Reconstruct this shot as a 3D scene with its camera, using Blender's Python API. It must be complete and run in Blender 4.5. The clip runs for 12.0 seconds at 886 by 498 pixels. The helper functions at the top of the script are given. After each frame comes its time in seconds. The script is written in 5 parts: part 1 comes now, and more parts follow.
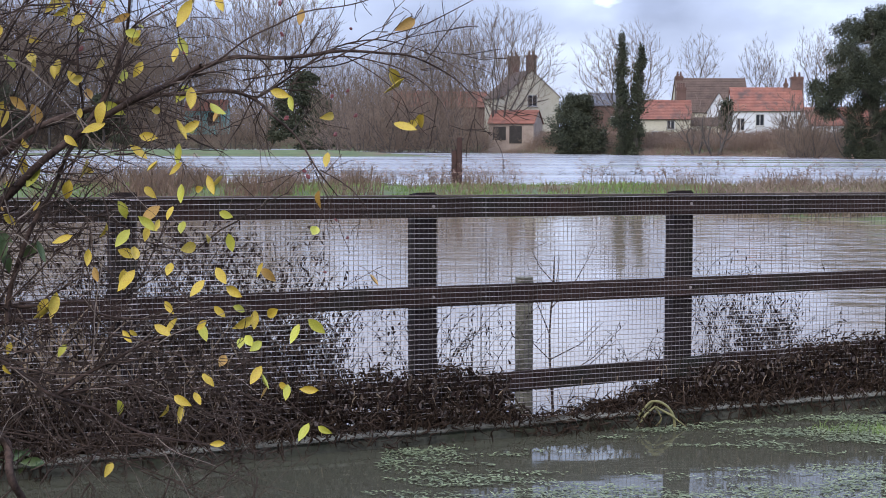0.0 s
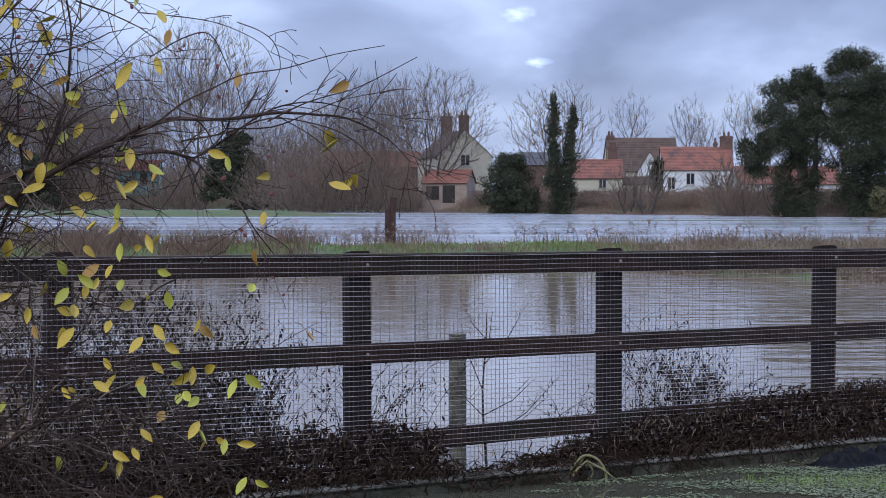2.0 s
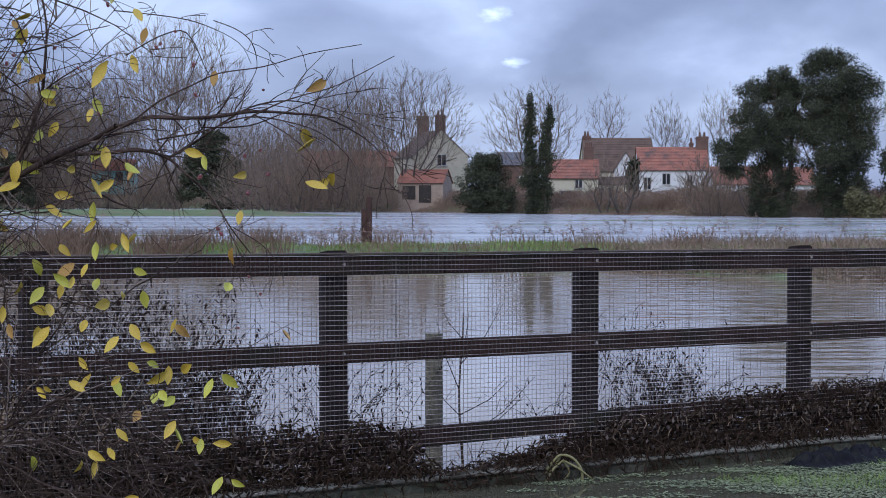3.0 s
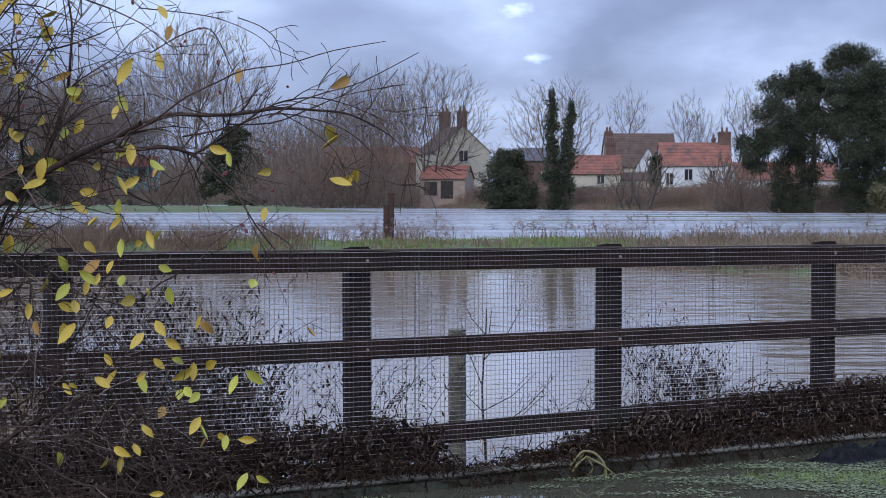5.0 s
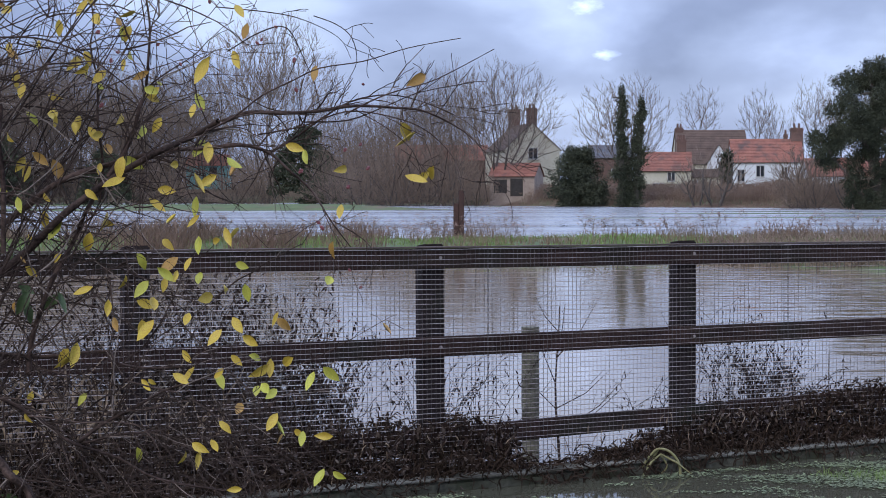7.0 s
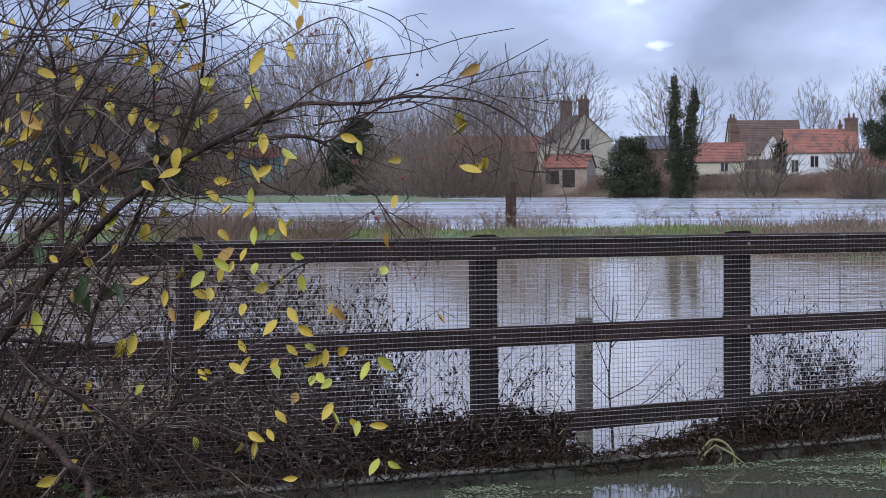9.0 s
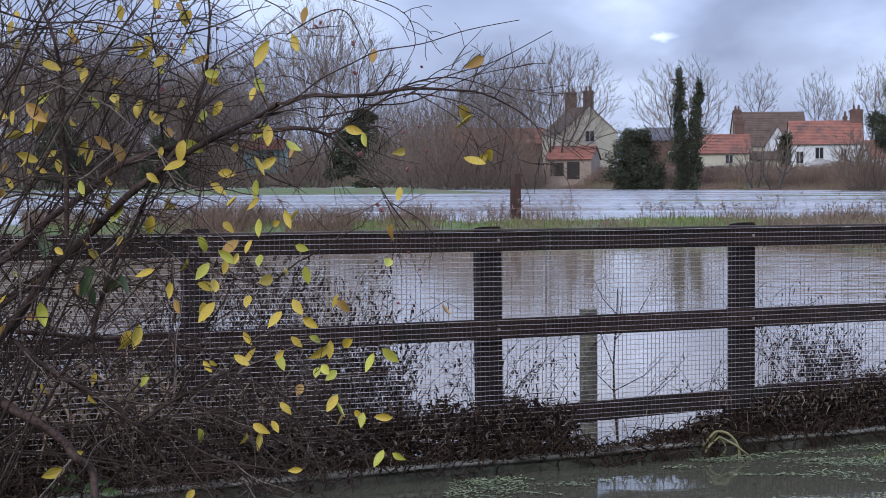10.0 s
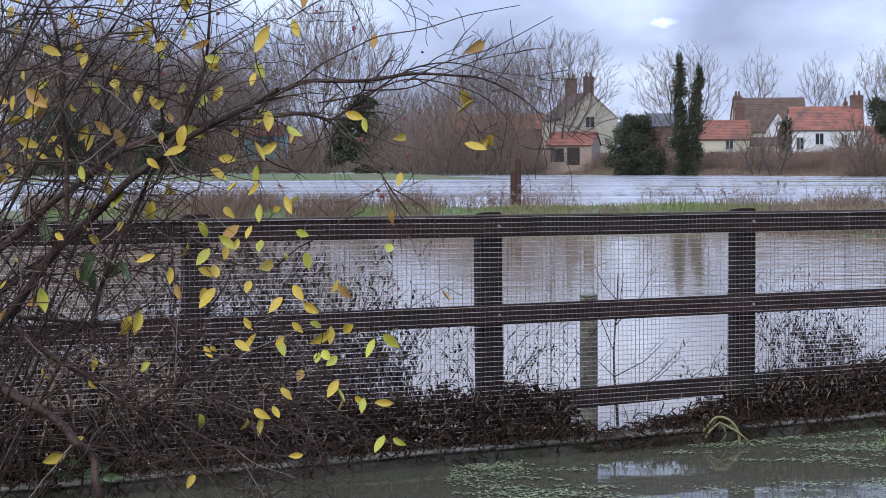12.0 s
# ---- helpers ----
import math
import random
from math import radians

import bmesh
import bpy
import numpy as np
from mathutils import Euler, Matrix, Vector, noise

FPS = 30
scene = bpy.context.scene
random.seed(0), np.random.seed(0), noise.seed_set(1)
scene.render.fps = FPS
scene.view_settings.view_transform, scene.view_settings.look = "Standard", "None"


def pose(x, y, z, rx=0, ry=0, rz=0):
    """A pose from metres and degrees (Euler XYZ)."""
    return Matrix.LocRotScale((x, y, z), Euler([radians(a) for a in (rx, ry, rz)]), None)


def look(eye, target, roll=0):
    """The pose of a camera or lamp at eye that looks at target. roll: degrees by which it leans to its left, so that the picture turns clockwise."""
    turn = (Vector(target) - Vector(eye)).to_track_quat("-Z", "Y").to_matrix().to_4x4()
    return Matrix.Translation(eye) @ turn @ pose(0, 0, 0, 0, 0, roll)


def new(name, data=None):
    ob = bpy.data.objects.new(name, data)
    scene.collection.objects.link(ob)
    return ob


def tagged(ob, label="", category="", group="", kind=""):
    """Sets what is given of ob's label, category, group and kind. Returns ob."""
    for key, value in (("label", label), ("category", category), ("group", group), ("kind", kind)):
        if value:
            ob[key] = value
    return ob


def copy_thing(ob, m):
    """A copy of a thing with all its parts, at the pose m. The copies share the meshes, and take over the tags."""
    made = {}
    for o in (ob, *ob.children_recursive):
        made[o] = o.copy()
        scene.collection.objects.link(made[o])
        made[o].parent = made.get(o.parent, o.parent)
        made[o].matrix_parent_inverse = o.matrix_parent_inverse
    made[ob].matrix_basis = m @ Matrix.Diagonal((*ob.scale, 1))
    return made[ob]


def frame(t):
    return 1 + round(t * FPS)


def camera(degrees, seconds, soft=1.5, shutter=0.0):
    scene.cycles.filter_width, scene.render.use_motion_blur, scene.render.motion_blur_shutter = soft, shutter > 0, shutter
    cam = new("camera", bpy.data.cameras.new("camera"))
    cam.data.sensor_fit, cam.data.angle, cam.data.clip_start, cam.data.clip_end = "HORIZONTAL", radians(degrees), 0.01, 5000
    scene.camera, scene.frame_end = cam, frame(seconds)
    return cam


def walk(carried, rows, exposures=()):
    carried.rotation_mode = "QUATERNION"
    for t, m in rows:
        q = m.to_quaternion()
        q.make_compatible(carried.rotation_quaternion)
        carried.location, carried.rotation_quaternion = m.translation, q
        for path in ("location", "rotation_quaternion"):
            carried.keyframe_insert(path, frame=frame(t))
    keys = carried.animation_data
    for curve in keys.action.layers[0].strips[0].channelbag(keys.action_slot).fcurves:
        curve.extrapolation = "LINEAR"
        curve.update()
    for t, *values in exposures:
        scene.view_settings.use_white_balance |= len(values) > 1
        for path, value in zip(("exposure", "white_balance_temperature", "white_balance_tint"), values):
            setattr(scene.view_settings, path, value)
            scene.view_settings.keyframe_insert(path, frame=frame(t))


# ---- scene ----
cam = camera(30.3, 12.0, soft=0.95)
# seconds, place, yaw, pitch, roll
ROWS = [
    (0, -0.004, 0.129, 1.502, 2.331, -3.784, -0.182),
    (0.5, -0.000, 0.070, 1.505, 1.121, -2.129, -0.048),
    (1, -0.001, 0.009, 1.500, 0.571, -1.792, -0.036),
    (1.5, 0.002, 0.008, 1.500, 0.165, -1.726, -0.020),
    (2, 0.000, -0.000, 1.500, -0.000, -1.700, -0.000),
    (2.5, -0.004, 0.002, 1.499, -0.420, -1.706, -0.084),
    (3, -0.002, 0.004, 1.498, -0.829, -1.703, -0.086),
    (3.2, -0.002, 0.004, 1.498, -0.967, -1.704, -0.085),
    (3.6, -0.003, 0.004, 1.498, -1.200, -1.735, -0.070),
    (4.0, -0.005, 0.003, 1.499, -1.370, -1.775, -0.052),
    (4.4, -0.006, 0.002, 1.499, -1.300, -1.815, -0.036),
    (4.8, -0.008, 0.001, 1.500, -0.732, -1.848, -0.020),
    (5, -0.009, 0.000, 1.500, -0.066, -1.849, -0.012),
    (5.5, -0.018, 0.008, 1.499, 1.105, -1.874, 0.023),
    (6, -0.021, 0.007, 1.499, 1.852, -1.869, 0.065),
    (6.5, -0.024, -0.002, 1.498, 2.250, -1.880, 0.181),
    (7, -0.027, -0.002, 1.497, 2.365, -1.924, 0.179),
    (7.5, -0.033, -0.007, 1.493, 3.105, -1.992, 0.197),
    (9.3, -0.034, -0.009, 1.493, 4.281, -2.312, 0.365),
    (9.5, -0.034, -0.009, 1.493, 4.341, -2.389, 0.370),
    (10, -0.033, -0.015, 1.493, 4.339, -2.493, 0.388),
    (10.5, -0.033, -0.013, 1.492, 4.283, -2.588, 0.398),
    (11, -0.029, -0.015, 1.492, 4.283, -2.702, 0.427),
    (11.5, -0.033, -0.010, 1.491, 4.383, -2.824, 0.380),
    (12, -0.035, -0.013, 1.492, 4.341, -2.989, 0.376),
]
walk(cam, [(t, pose(x, y, z, 90 + pitch, roll, yaw)) for t, x, y, z, yaw, pitch, roll in ROWS],
     [(0.0, 0.55, 7150, 10), (0.6, 0.12, 6620, 10), (1.2, -0.02, 6520, 10), (3.2, -0.02, 6470, 10), (5.0, 0.0, 6480, 10), (6.2, 0.11, 6600, 10), (7.5, 0.14, 6600, 10), (9.5, 0.20, 6830, 10), (11.0, 0.19, 6830, 10), (11.5, 0.36, 6920, 10), (12.0, 0.40, 6940, 10)])

# ---- world and sun: a heavy, broken overcast ----
world = bpy.data.worlds.new("overcast_sky")
scene.world = world
world.use_nodes = True
wn, wl = world.node_tree.nodes, world.node_tree.links
wn.clear()
SUN_EL, SUN_AZ = 38.0, 205.0


def wnode(kind, **values):
    n = wn.new(kind)
    for key, v in values.items():
        n.inputs[key].default_value = v
    return n


def wmath(op, a, b=None):
    n = wn.new("ShaderNodeMath")
    n.operation = op
    for k, v in enumerate((a, b)):
        if v is None:
            continue
        if isinstance(v, (int, float)):
            n.inputs[k].default_value = v
        else:
            wl.new(v, n.inputs[k])
    return n.outputs[0]


sky = wn.new("ShaderNodeTexSky")
sky.sky_type = "NISHITA"
sky.sun_disc = False
sky.sun_elevation, sky.sun_rotation = radians(SUN_EL), radians(SUN_AZ)
coord = wn.new("ShaderNodeTexCoord")
squash = wn.new("ShaderNodeMapping")
squash.inputs["Scale"].default_value = (1.0, 1.0, 2.0)
squash.inputs["Location"].default_value = (0.9, 1.3, 0.6)
wl.new(coord.outputs["Generated"], squash.inputs["Vector"])
big = wnode("ShaderNodeTexNoise", Scale=7.5, Detail=5.0, Roughness=0.42, Distortion=0.2)
wl.new(squash.outputs[0], big.inputs["Vector"])
ramp = wn.new("ShaderNodeValToRGB")
e = ramp.color_ramp.elements
e[0].position, e[0].color = 0.37, (0.172, 0.218, 0.375, 1)
e[1].position, e[1].color = 0.63, (0.41, 0.505, 0.745, 1)
mid = ramp.color_ramp.elements.new(0.5)
mid.color = (0.262, 0.328, 0.53, 1)
wl.new(big.outputs["Fac"], ramp.inputs["Fac"])
sep = wn.new("ShaderNodeSeparateXYZ")
wl.new(coord.outputs["Generated"], sep.inputs[0])
# brighter towards the zenith, as under any overcast, and paler near the horizon
rise = wmath("MULTIPLY_ADD", wmath("MAXIMUM", sep.outputs["Z"], 0.0), 3.1)
wn[-1].inputs[2].default_value = 1.0
low = wmath("MULTIPLY", wmath("POWER", wmath("SUBTRACT", 1.0, wmath("MAXIMUM", sep.outputs["Z"], 0.0)), 18.0), 0.34)
gain = wmath("ADD", rise, low)


def cloud_gap(direction, size, strength, ragged=2.0):
    """A thin place in the cloud where the light comes through."""
    dist = wn.new("ShaderNodeVectorMath")
    dist.operation = "DISTANCE"
    wob = wnode("ShaderNodeTexNoise", Scale=70.0, Detail=4.0)
    wl.new(squash.outputs[0], wob.inputs["Vector"])
    flat = wn.new("ShaderNodeVectorMath")
    flat.operation = "MULTIPLY"
    wl.new(coord.outputs["Generated"], flat.inputs[0])
    flat.inputs[1].default_value = (1, 1, 2.2)
    wl.new(flat.outputs[0], dist.inputs[0])
    d0 = Vector(direction).normalized()
    dist.inputs[1].default_value = (d0.x, d0.y, d0.z * 2.2)
    d = wmath("ADD", dist.outputs["Value"], wmath("MULTIPLY", wmath("SUBTRACT", wob.outputs["Fac"], 0.5), size * ragged))
    return wmath("MULTIPLY", wmath("POWER", wmath("MAXIMUM", wmath("SUBTRACT", 1.0, wmath("DIVIDE", d, size)), 0.0), 1.2), strength)


gaps = wmath("ADD", cloud_gap((0.045, 1, 0.1135), 0.0120, 2.2), cloud_gap((0.0565, 1, 0.0845), 0.0085, 3.0))
# the thinner cloud about the gaps, and a bright bank further along
gaps = wmath("ADD", gaps, wmath("ADD", cloud_gap((0.053, 1, 0.098), 0.07, 0.28, 0.9), cloud_gap((0.180, 1, 0.088), 0.06, 0.30, 0.9)))
gain = wmath("ADD", gain, gaps)
scaled = wn.new("ShaderNodeVectorMath")
scaled.operation = "SCALE"
wl.new(ramp.outputs["Color"], scaled.inputs[0])
wl.new(gain, scaled.inputs["Scale"])
bg_cloud, bg_sky, both = wn.new("ShaderNodeBackground"), wn.new("ShaderNodeBackground"), wn.new("ShaderNodeAddShader")
wl.new(scaled.outputs[0], bg_cloud.inputs["Color"])
wl.new(sky.outputs[0], bg_sky.inputs["Color"])
bg_cloud.inputs["Strength"].default_value, bg_sky.inputs["Strength"].default_value = 1.0, 0.012
wl.new(bg_cloud.outputs[0], both.inputs[0])
wl.new(bg_sky.outputs[0], both.inputs[1])
wl.new(both.outputs[0], wn.new("ShaderNodeOutputWorld").inputs[0])

sun_data = bpy.data.lights.new("sun", "SUN")
sun_data.energy, sun_data.angle, sun_data.color = 1.5, radians(40), (1.0, 0.96, 0.9)
sun = new("sun", sun_data)
sun.matrix_world = look((60 * math.sin(radians(SUN_AZ)), 60 * math.cos(radians(SUN_AZ)), 60 * math.tan(radians(SUN_EL))), (0, 0, 0))

# ---- materials ----


def material(name, a, b, scale=4.0, rough=0.8, bump=0.2, fine=12.0, stretch=(1, 1, 1), vary=0.25, spec=0.5, metal=0.0, dirt=None, dirt_scale=0.8):
    """Two colours mixed by a coarse and a fine grain, a tint for each object and for each loose piece, and relief."""
    m = bpy.data.materials.new(name)
    m.use_nodes = True
    n, l = m.node_tree.nodes, m.node_tree.links
    p = n["Principled BSDF"]
    tc = n.new("ShaderNodeTexCoord")
    mp = n.new("ShaderNodeMapping")
    mp.inputs["Scale"].default_value = stretch
    l.new(tc.outputs["Object"], mp.inputs["Vector"])
    n1, n2 = n.new("ShaderNodeTexNoise"), n.new("ShaderNodeTexNoise")
    n1.inputs["Scale"].default_value, n1.inputs["Detail"].default_value = scale, 5
    n2.inputs["Scale"].default_value, n2.inputs["Detail"].default_value = scale * fine, 4
    l.new(mp.outputs[0], n1.inputs["Vector"])
    l.new(mp.outputs[0], n2.inputs["Vector"])
    add = n.new("ShaderNodeMath")
    add.operation = "MULTIPLY_ADD"
    add.inputs[1].default_value, add.inputs[2].default_value = 0.5, 0.0
    l.new(n2.outputs["Fac"], add.inputs[0])
    half = n.new("ShaderNodeMath")
    half.operation = "MULTIPLY_ADD"
    half.inputs[1].default_value = 0.5
    l.new(n1.outputs["Fac"], half.inputs[0])
    l.new(add.outputs[0], half.inputs[2])
    cr = n.new("ShaderNodeValToRGB")
    cr.color_ramp.elements[0].position, cr.color_ramp.elements[0].color = 0.36, (*a, 1)
    cr.color_ramp.elements[1].position, cr.color_ramp.elements[1].color = 0.64, (*b, 1)
    l.new(half.outputs[0], cr.inputs["Fac"])
    colour = cr.outputs["Color"]
    if dirt:
        n3 = n.new("ShaderNodeTexNoise")
        n3.inputs["Scale"].default_value, n3.inputs["Detail"].default_value = dirt_scale, 6
        l.new(tc.outputs["Object"], n3.inputs["Vector"])
        dr = n.new("ShaderNodeValToRGB")
        dr.color_ramp.elements[0].position, dr.color_ramp.elements[1].position = 0.5, 0.7
        l.new(n3.outputs["Fac"], dr.inputs["Fac"])
        mx = n.new("ShaderNodeMixRGB")
        mx.inputs["Color2"].default_value = (*dirt, 1)
        l.new(dr.outputs["Color"], mx.inputs["Fac"])
        l.new(colour, mx.inputs["Color1"])
        colour = mx.outputs["Color"]
    if vary:
        info, geo = n.new("ShaderNodeObjectInfo"), n.new("ShaderNodeNewGeometry")
        s = n.new("ShaderNodeMath")
        s.operation = "ADD"
        l.new(info.outputs["Random"], s.inputs[0])
        l.new(geo.outputs["Random Per Island"], s.inputs[1])
        v = n.new("ShaderNodeMath")
        v.operation = "MULTIPLY_ADD"
        v.inputs[1].default_value, v.inputs[2].default_value = vary, 1.0 - vary
        l.new(s.outputs[0], v.inputs[0])
        hs = n.new("ShaderNodeHueSaturation")
        l.new(v.outputs[0], hs.inputs["Value"])
        l.new(colour, hs.inputs["Color"])
        colour = hs.outputs["Color"]
    l.new(colour, p.inputs["Base Color"])
    p.inputs["Roughness"].default_value, p.inputs["Metallic"].default_value = rough, metal
    p.inputs["Specular IOR Level"].default_value = spec
    if bump:
        bp = n.new("ShaderNodeBump")
        bp.inputs["Strength"].default_value, bp.inputs["Distance"].default_value = bump, 0.02
        l.new(half.outputs[0], bp.inputs["Height"])
        l.new(bp.outputs[0], p.inputs["Normal"])
    return m


def water_material(name, a, b, gloss=0.5, ruffle=0.0):
    m = bpy.data.materials.new(name)
    m.use_nodes = True
    n, l = m.node_tree.nodes, m.node_tree.links
    p = n["Principled BSDF"]
    tc = n.new("ShaderNodeTexCoord")
    silt = n.new("ShaderNodeTexNoise")
    silt.inputs["Scale"].default_value, silt.inputs["Detail"].default_value = 0.12, 4
    l.new(tc.outputs["Object"], silt.inputs["Vector"])
    cr = n.new("ShaderNodeValToRGB")
    cr.color_ramp.elements[0].color, cr.color_ramp.elements[1].color = (*a, 1), (*b, 1)
    l.new(silt.outputs["Fac"], cr.inputs["Fac"])
    p.inputs["IOR"].default_value = 1.33
    # smooth on the sheltered river, ruffled by wind on the open meadow
    xyz, wind = n.new("ShaderNodeSeparateXYZ"), n.new("ShaderNodeMapRange")
    l.new(tc.outputs["Object"], xyz.inputs[0])
    l.new(xyz.outputs["Y"], wind.inputs["Value"])
    wind.inputs["From Min"].default_value, wind.inputs["From Max"].default_value = 46.0, 54.0
    wind.inputs["To Min"].default_value, wind.inputs["To Max"].default_value = 0.045, 0.26
    # long lanes of calmer water between the ruffled ones
    lane_map, lane, lanes, calm = n.new("ShaderNodeMapping"), n.new("ShaderNodeTexNoise"), n.new("ShaderNodeMapRange"), n.new("ShaderNodeMath")
    lane_map.inputs["Scale"].default_value = (0.012, 0.11, 1.0)
    lane.inputs["Scale"].default_value, lane.inputs["Detail"].default_value = 1.0, 5
    l.new(tc.outputs["Object"], lane_map.inputs["Vector"])
    l.new(lane_map.outputs[0], lane.inputs["Vector"])
    l.new(lane.outputs["Fac"], lanes.inputs["Value"])
    lanes.inputs["From Min"].default_value, lanes.inputs["From Max"].default_value = 0.38, 0.6
    lanes.inputs["To Min"].default_value, lanes.inputs["To Max"].default_value = 0.6, 1.15
    calm.operation = "MULTIPLY"
    l.new(wind.outputs[0], calm.inputs[0])
    l.new(lanes.outputs[0], calm.inputs[1])
    l.new(calm.outputs[0], p.inputs["Roughness"])
    # sky sheen put into the base colour: pale blue-grey mixed in over the meadow
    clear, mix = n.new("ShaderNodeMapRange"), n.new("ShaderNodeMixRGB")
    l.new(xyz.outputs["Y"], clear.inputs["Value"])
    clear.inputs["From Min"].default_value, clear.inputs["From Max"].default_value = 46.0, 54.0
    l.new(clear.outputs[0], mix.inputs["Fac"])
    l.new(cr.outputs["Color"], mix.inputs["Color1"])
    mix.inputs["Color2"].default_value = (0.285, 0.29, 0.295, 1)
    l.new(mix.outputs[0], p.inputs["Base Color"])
    last = None
    for scale, stretch, strength, dist in ((0.9, (1, 1.7, 1), 0.30, 0.016), (7.0, (1, 1.6, 1), 0.13, 0.003)):
        mp, ns, bp = n.new("ShaderNodeMapping"), n.new("ShaderNodeTexNoise"), n.new("ShaderNodeBump")
        mp.inputs["Scale"].default_value = stretch
        ns.inputs["Scale"].default_value, ns.inputs["Detail"].default_value = scale, 3
        l.new(tc.outputs["Object"], mp.inputs["Vector"])
        l.new(mp.outputs[0], ns.inputs["Vector"])
        bp.inputs["Strength"].default_value, bp.inputs["Distance"].default_value = strength, dist
        l.new(ns.outputs["Fac"], bp.inputs["Height"])
        if last:
            l.new(last, bp.inputs["Normal"])
        last = bp.outputs[0]
    if ruffle:
        # wavelets where the current swings round the bank
        mp, ns, bp, swing = n.new("ShaderNodeMapping"), n.new("ShaderNodeTexNoise"), n.new("ShaderNodeBump"), n.new("ShaderNodeMapRange")
        mp.inputs["Scale"].default_value = (0.5, 2.2, 1.0)
        ns.inputs["Scale"].default_value, ns.inputs["Detail"].default_value = 1.0, 3
        l.new(tc.outputs["Object"], mp.inputs["Vector"])
        l.new(mp.outputs[0], ns.inputs["Vector"])
        l.new(xyz.outputs["X"], swing.inputs["Value"])
        swing.inputs["From Min"].default_value, swing.inputs["From Max"].default_value = 2.1, 4.6
        swing.inputs["To Max"].default_value = ruffle
        l.new(swing.outputs[0], bp.inputs["Strength"])
        bp.inputs["Distance"].default_value = 0.05
        l.new(ns.outputs["Fac"], bp.inputs["Height"])
        l.new(last, bp.inputs["Normal"])
        last = bp.outputs[0]
    l.new(last, p.inputs["Normal"])
    p.inputs["Specular IOR Level"].default_value = gloss
    return m


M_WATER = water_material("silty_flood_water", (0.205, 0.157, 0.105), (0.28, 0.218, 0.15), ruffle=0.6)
M_STILL = water_material("still_dark_flood_water", (0.045, 0.044, 0.029), (0.08, 0.076, 0.052), 0.5)
M_GROUND = material("wet_meadow_grass", (0.045, 0.07, 0.02), (0.10, 0.13, 0.04), 0.8, 0.95, 0.5, 14, vary=0, dirt=(0.12, 0.085, 0.045), dirt_scale=0.35)
M_WOOD = material("dark_wet_fence_timber", (0.012, 0.008, 0.008), (0.032, 0.023, 0.022), 5, 0.7, 0.5, 9, stretch=(1, 1, 9), vary=0.2, spec=0.1, dirt=(0.022, 0.026, 0.015), dirt_scale=2.5)
M_RAIL = material("dark_wet_rail_timber", (0.016, 0.0088, 0.0075), (0.052, 0.030, 0.0245), 4, 0.7, 0.5, 9, stretch=(1, 9, 9), vary=0.2, spec=0.1, dirt=(0.022, 0.022, 0.016), dirt_scale=2.0)
# brown of the capping lightened against the rails, with the light on it painted in
M_CAP_LIT = material("lit_brown_capping", (0.06, 0.044, 0.038), (0.13, 0.098, 0.086), 4, 0.75, 0.4, 9, stretch=(1, 9, 9), vary=0.2, spec=0.2)
M_OUT = material("pale_worn_brickwork", (0.22, 0.165, 0.13), (0.34, 0.27, 0.22), 1.2, 0.9, 0.2, 8, vary=0.1)
M_STAKE = material("grey_lichened_stake", (0.06, 0.054, 0.036), (0.24, 0.225, 0.165), 9, 0.9, 0.6, 5, stretch=(1, 1, 3), vary=0.1, dirt=(0.03, 0.026, 0.019), dirt_scale=5)
# one wire in two tones: the cross wires' lit tops are painted in
M_WIRE_SHADED = material("shaded_upright_wire", (0.06, 0.054, 0.055), (0.12, 0.108, 0.108), 6, 0.7, 0, 9, vary=0.25, metal=0.0, spec=0.2)
M_WIRE = material("lit_galvanised_wire", (0.235, 0.2, 0.188), (0.41, 0.355, 0.335), 6, 0.6, 0, 9, vary=0.25, metal=0.2, spec=0.3)
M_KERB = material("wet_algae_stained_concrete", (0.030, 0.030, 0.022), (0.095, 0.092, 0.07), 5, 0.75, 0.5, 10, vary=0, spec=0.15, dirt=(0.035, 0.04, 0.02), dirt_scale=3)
M_KERB_TOP = material("worn_lit_top_concrete", (0.10, 0.096, 0.078), (0.26, 0.25, 0.21), 7, 0.85, 0.5, 8, vary=0.15, spec=0.2, dirt=(0.035, 0.03, 0.02), dirt_scale=2.2)
M_LITTER = material("wet_brown_leaf", (0.026, 0.017, 0.012), (0.092, 0.063, 0.047), 18, 0.5, 0, 5, vary=0.5, spec=0.35)
M_DARK = material("dark_unlit_interior", (0.018, 0.015, 0.013), (0.04, 0.034, 0.03), 1, 0.9, 0, 6, vary=0)
M_DEBRIS = material("sodden_dead_stems", (0.010, 0.0065, 0.0045), (0.046, 0.030, 0.021), 20, 0.75, 0, 5, vary=0.5, spec=0.06)
M_DRY = material("pale_dead_reed", (0.16, 0.11, 0.07), (0.34, 0.25, 0.17), 10, 0.85, 0, 5, vary=0.3)
M_DEADLEAF = material("withered_dark_leaf", (0.012, 0.008, 0.007), (0.045, 0.029, 0.024), 20, 0.8, 0, 5, vary=0.45, spec=0.06)
M_BARK = material("grey_brown_bark", (0.05, 0.042, 0.036), (0.11, 0.093, 0.08), 1.5, 0.95, 0.3, 8, stretch=(1, 1, .3), vary=0.15)
M_TWIG = material("far_bare_twig", (0.105, 0.075, 0.055), (0.195, 0.145, 0.108), 0.3, 0.95, 0, 8, vary=0.2)
M_SCRUB = material("russet_bare_scrub", (0.10, 0.07, 0.051), (0.285, 0.207, 0.152), 0.22, 0.95, 0, 8, vary=0.2)
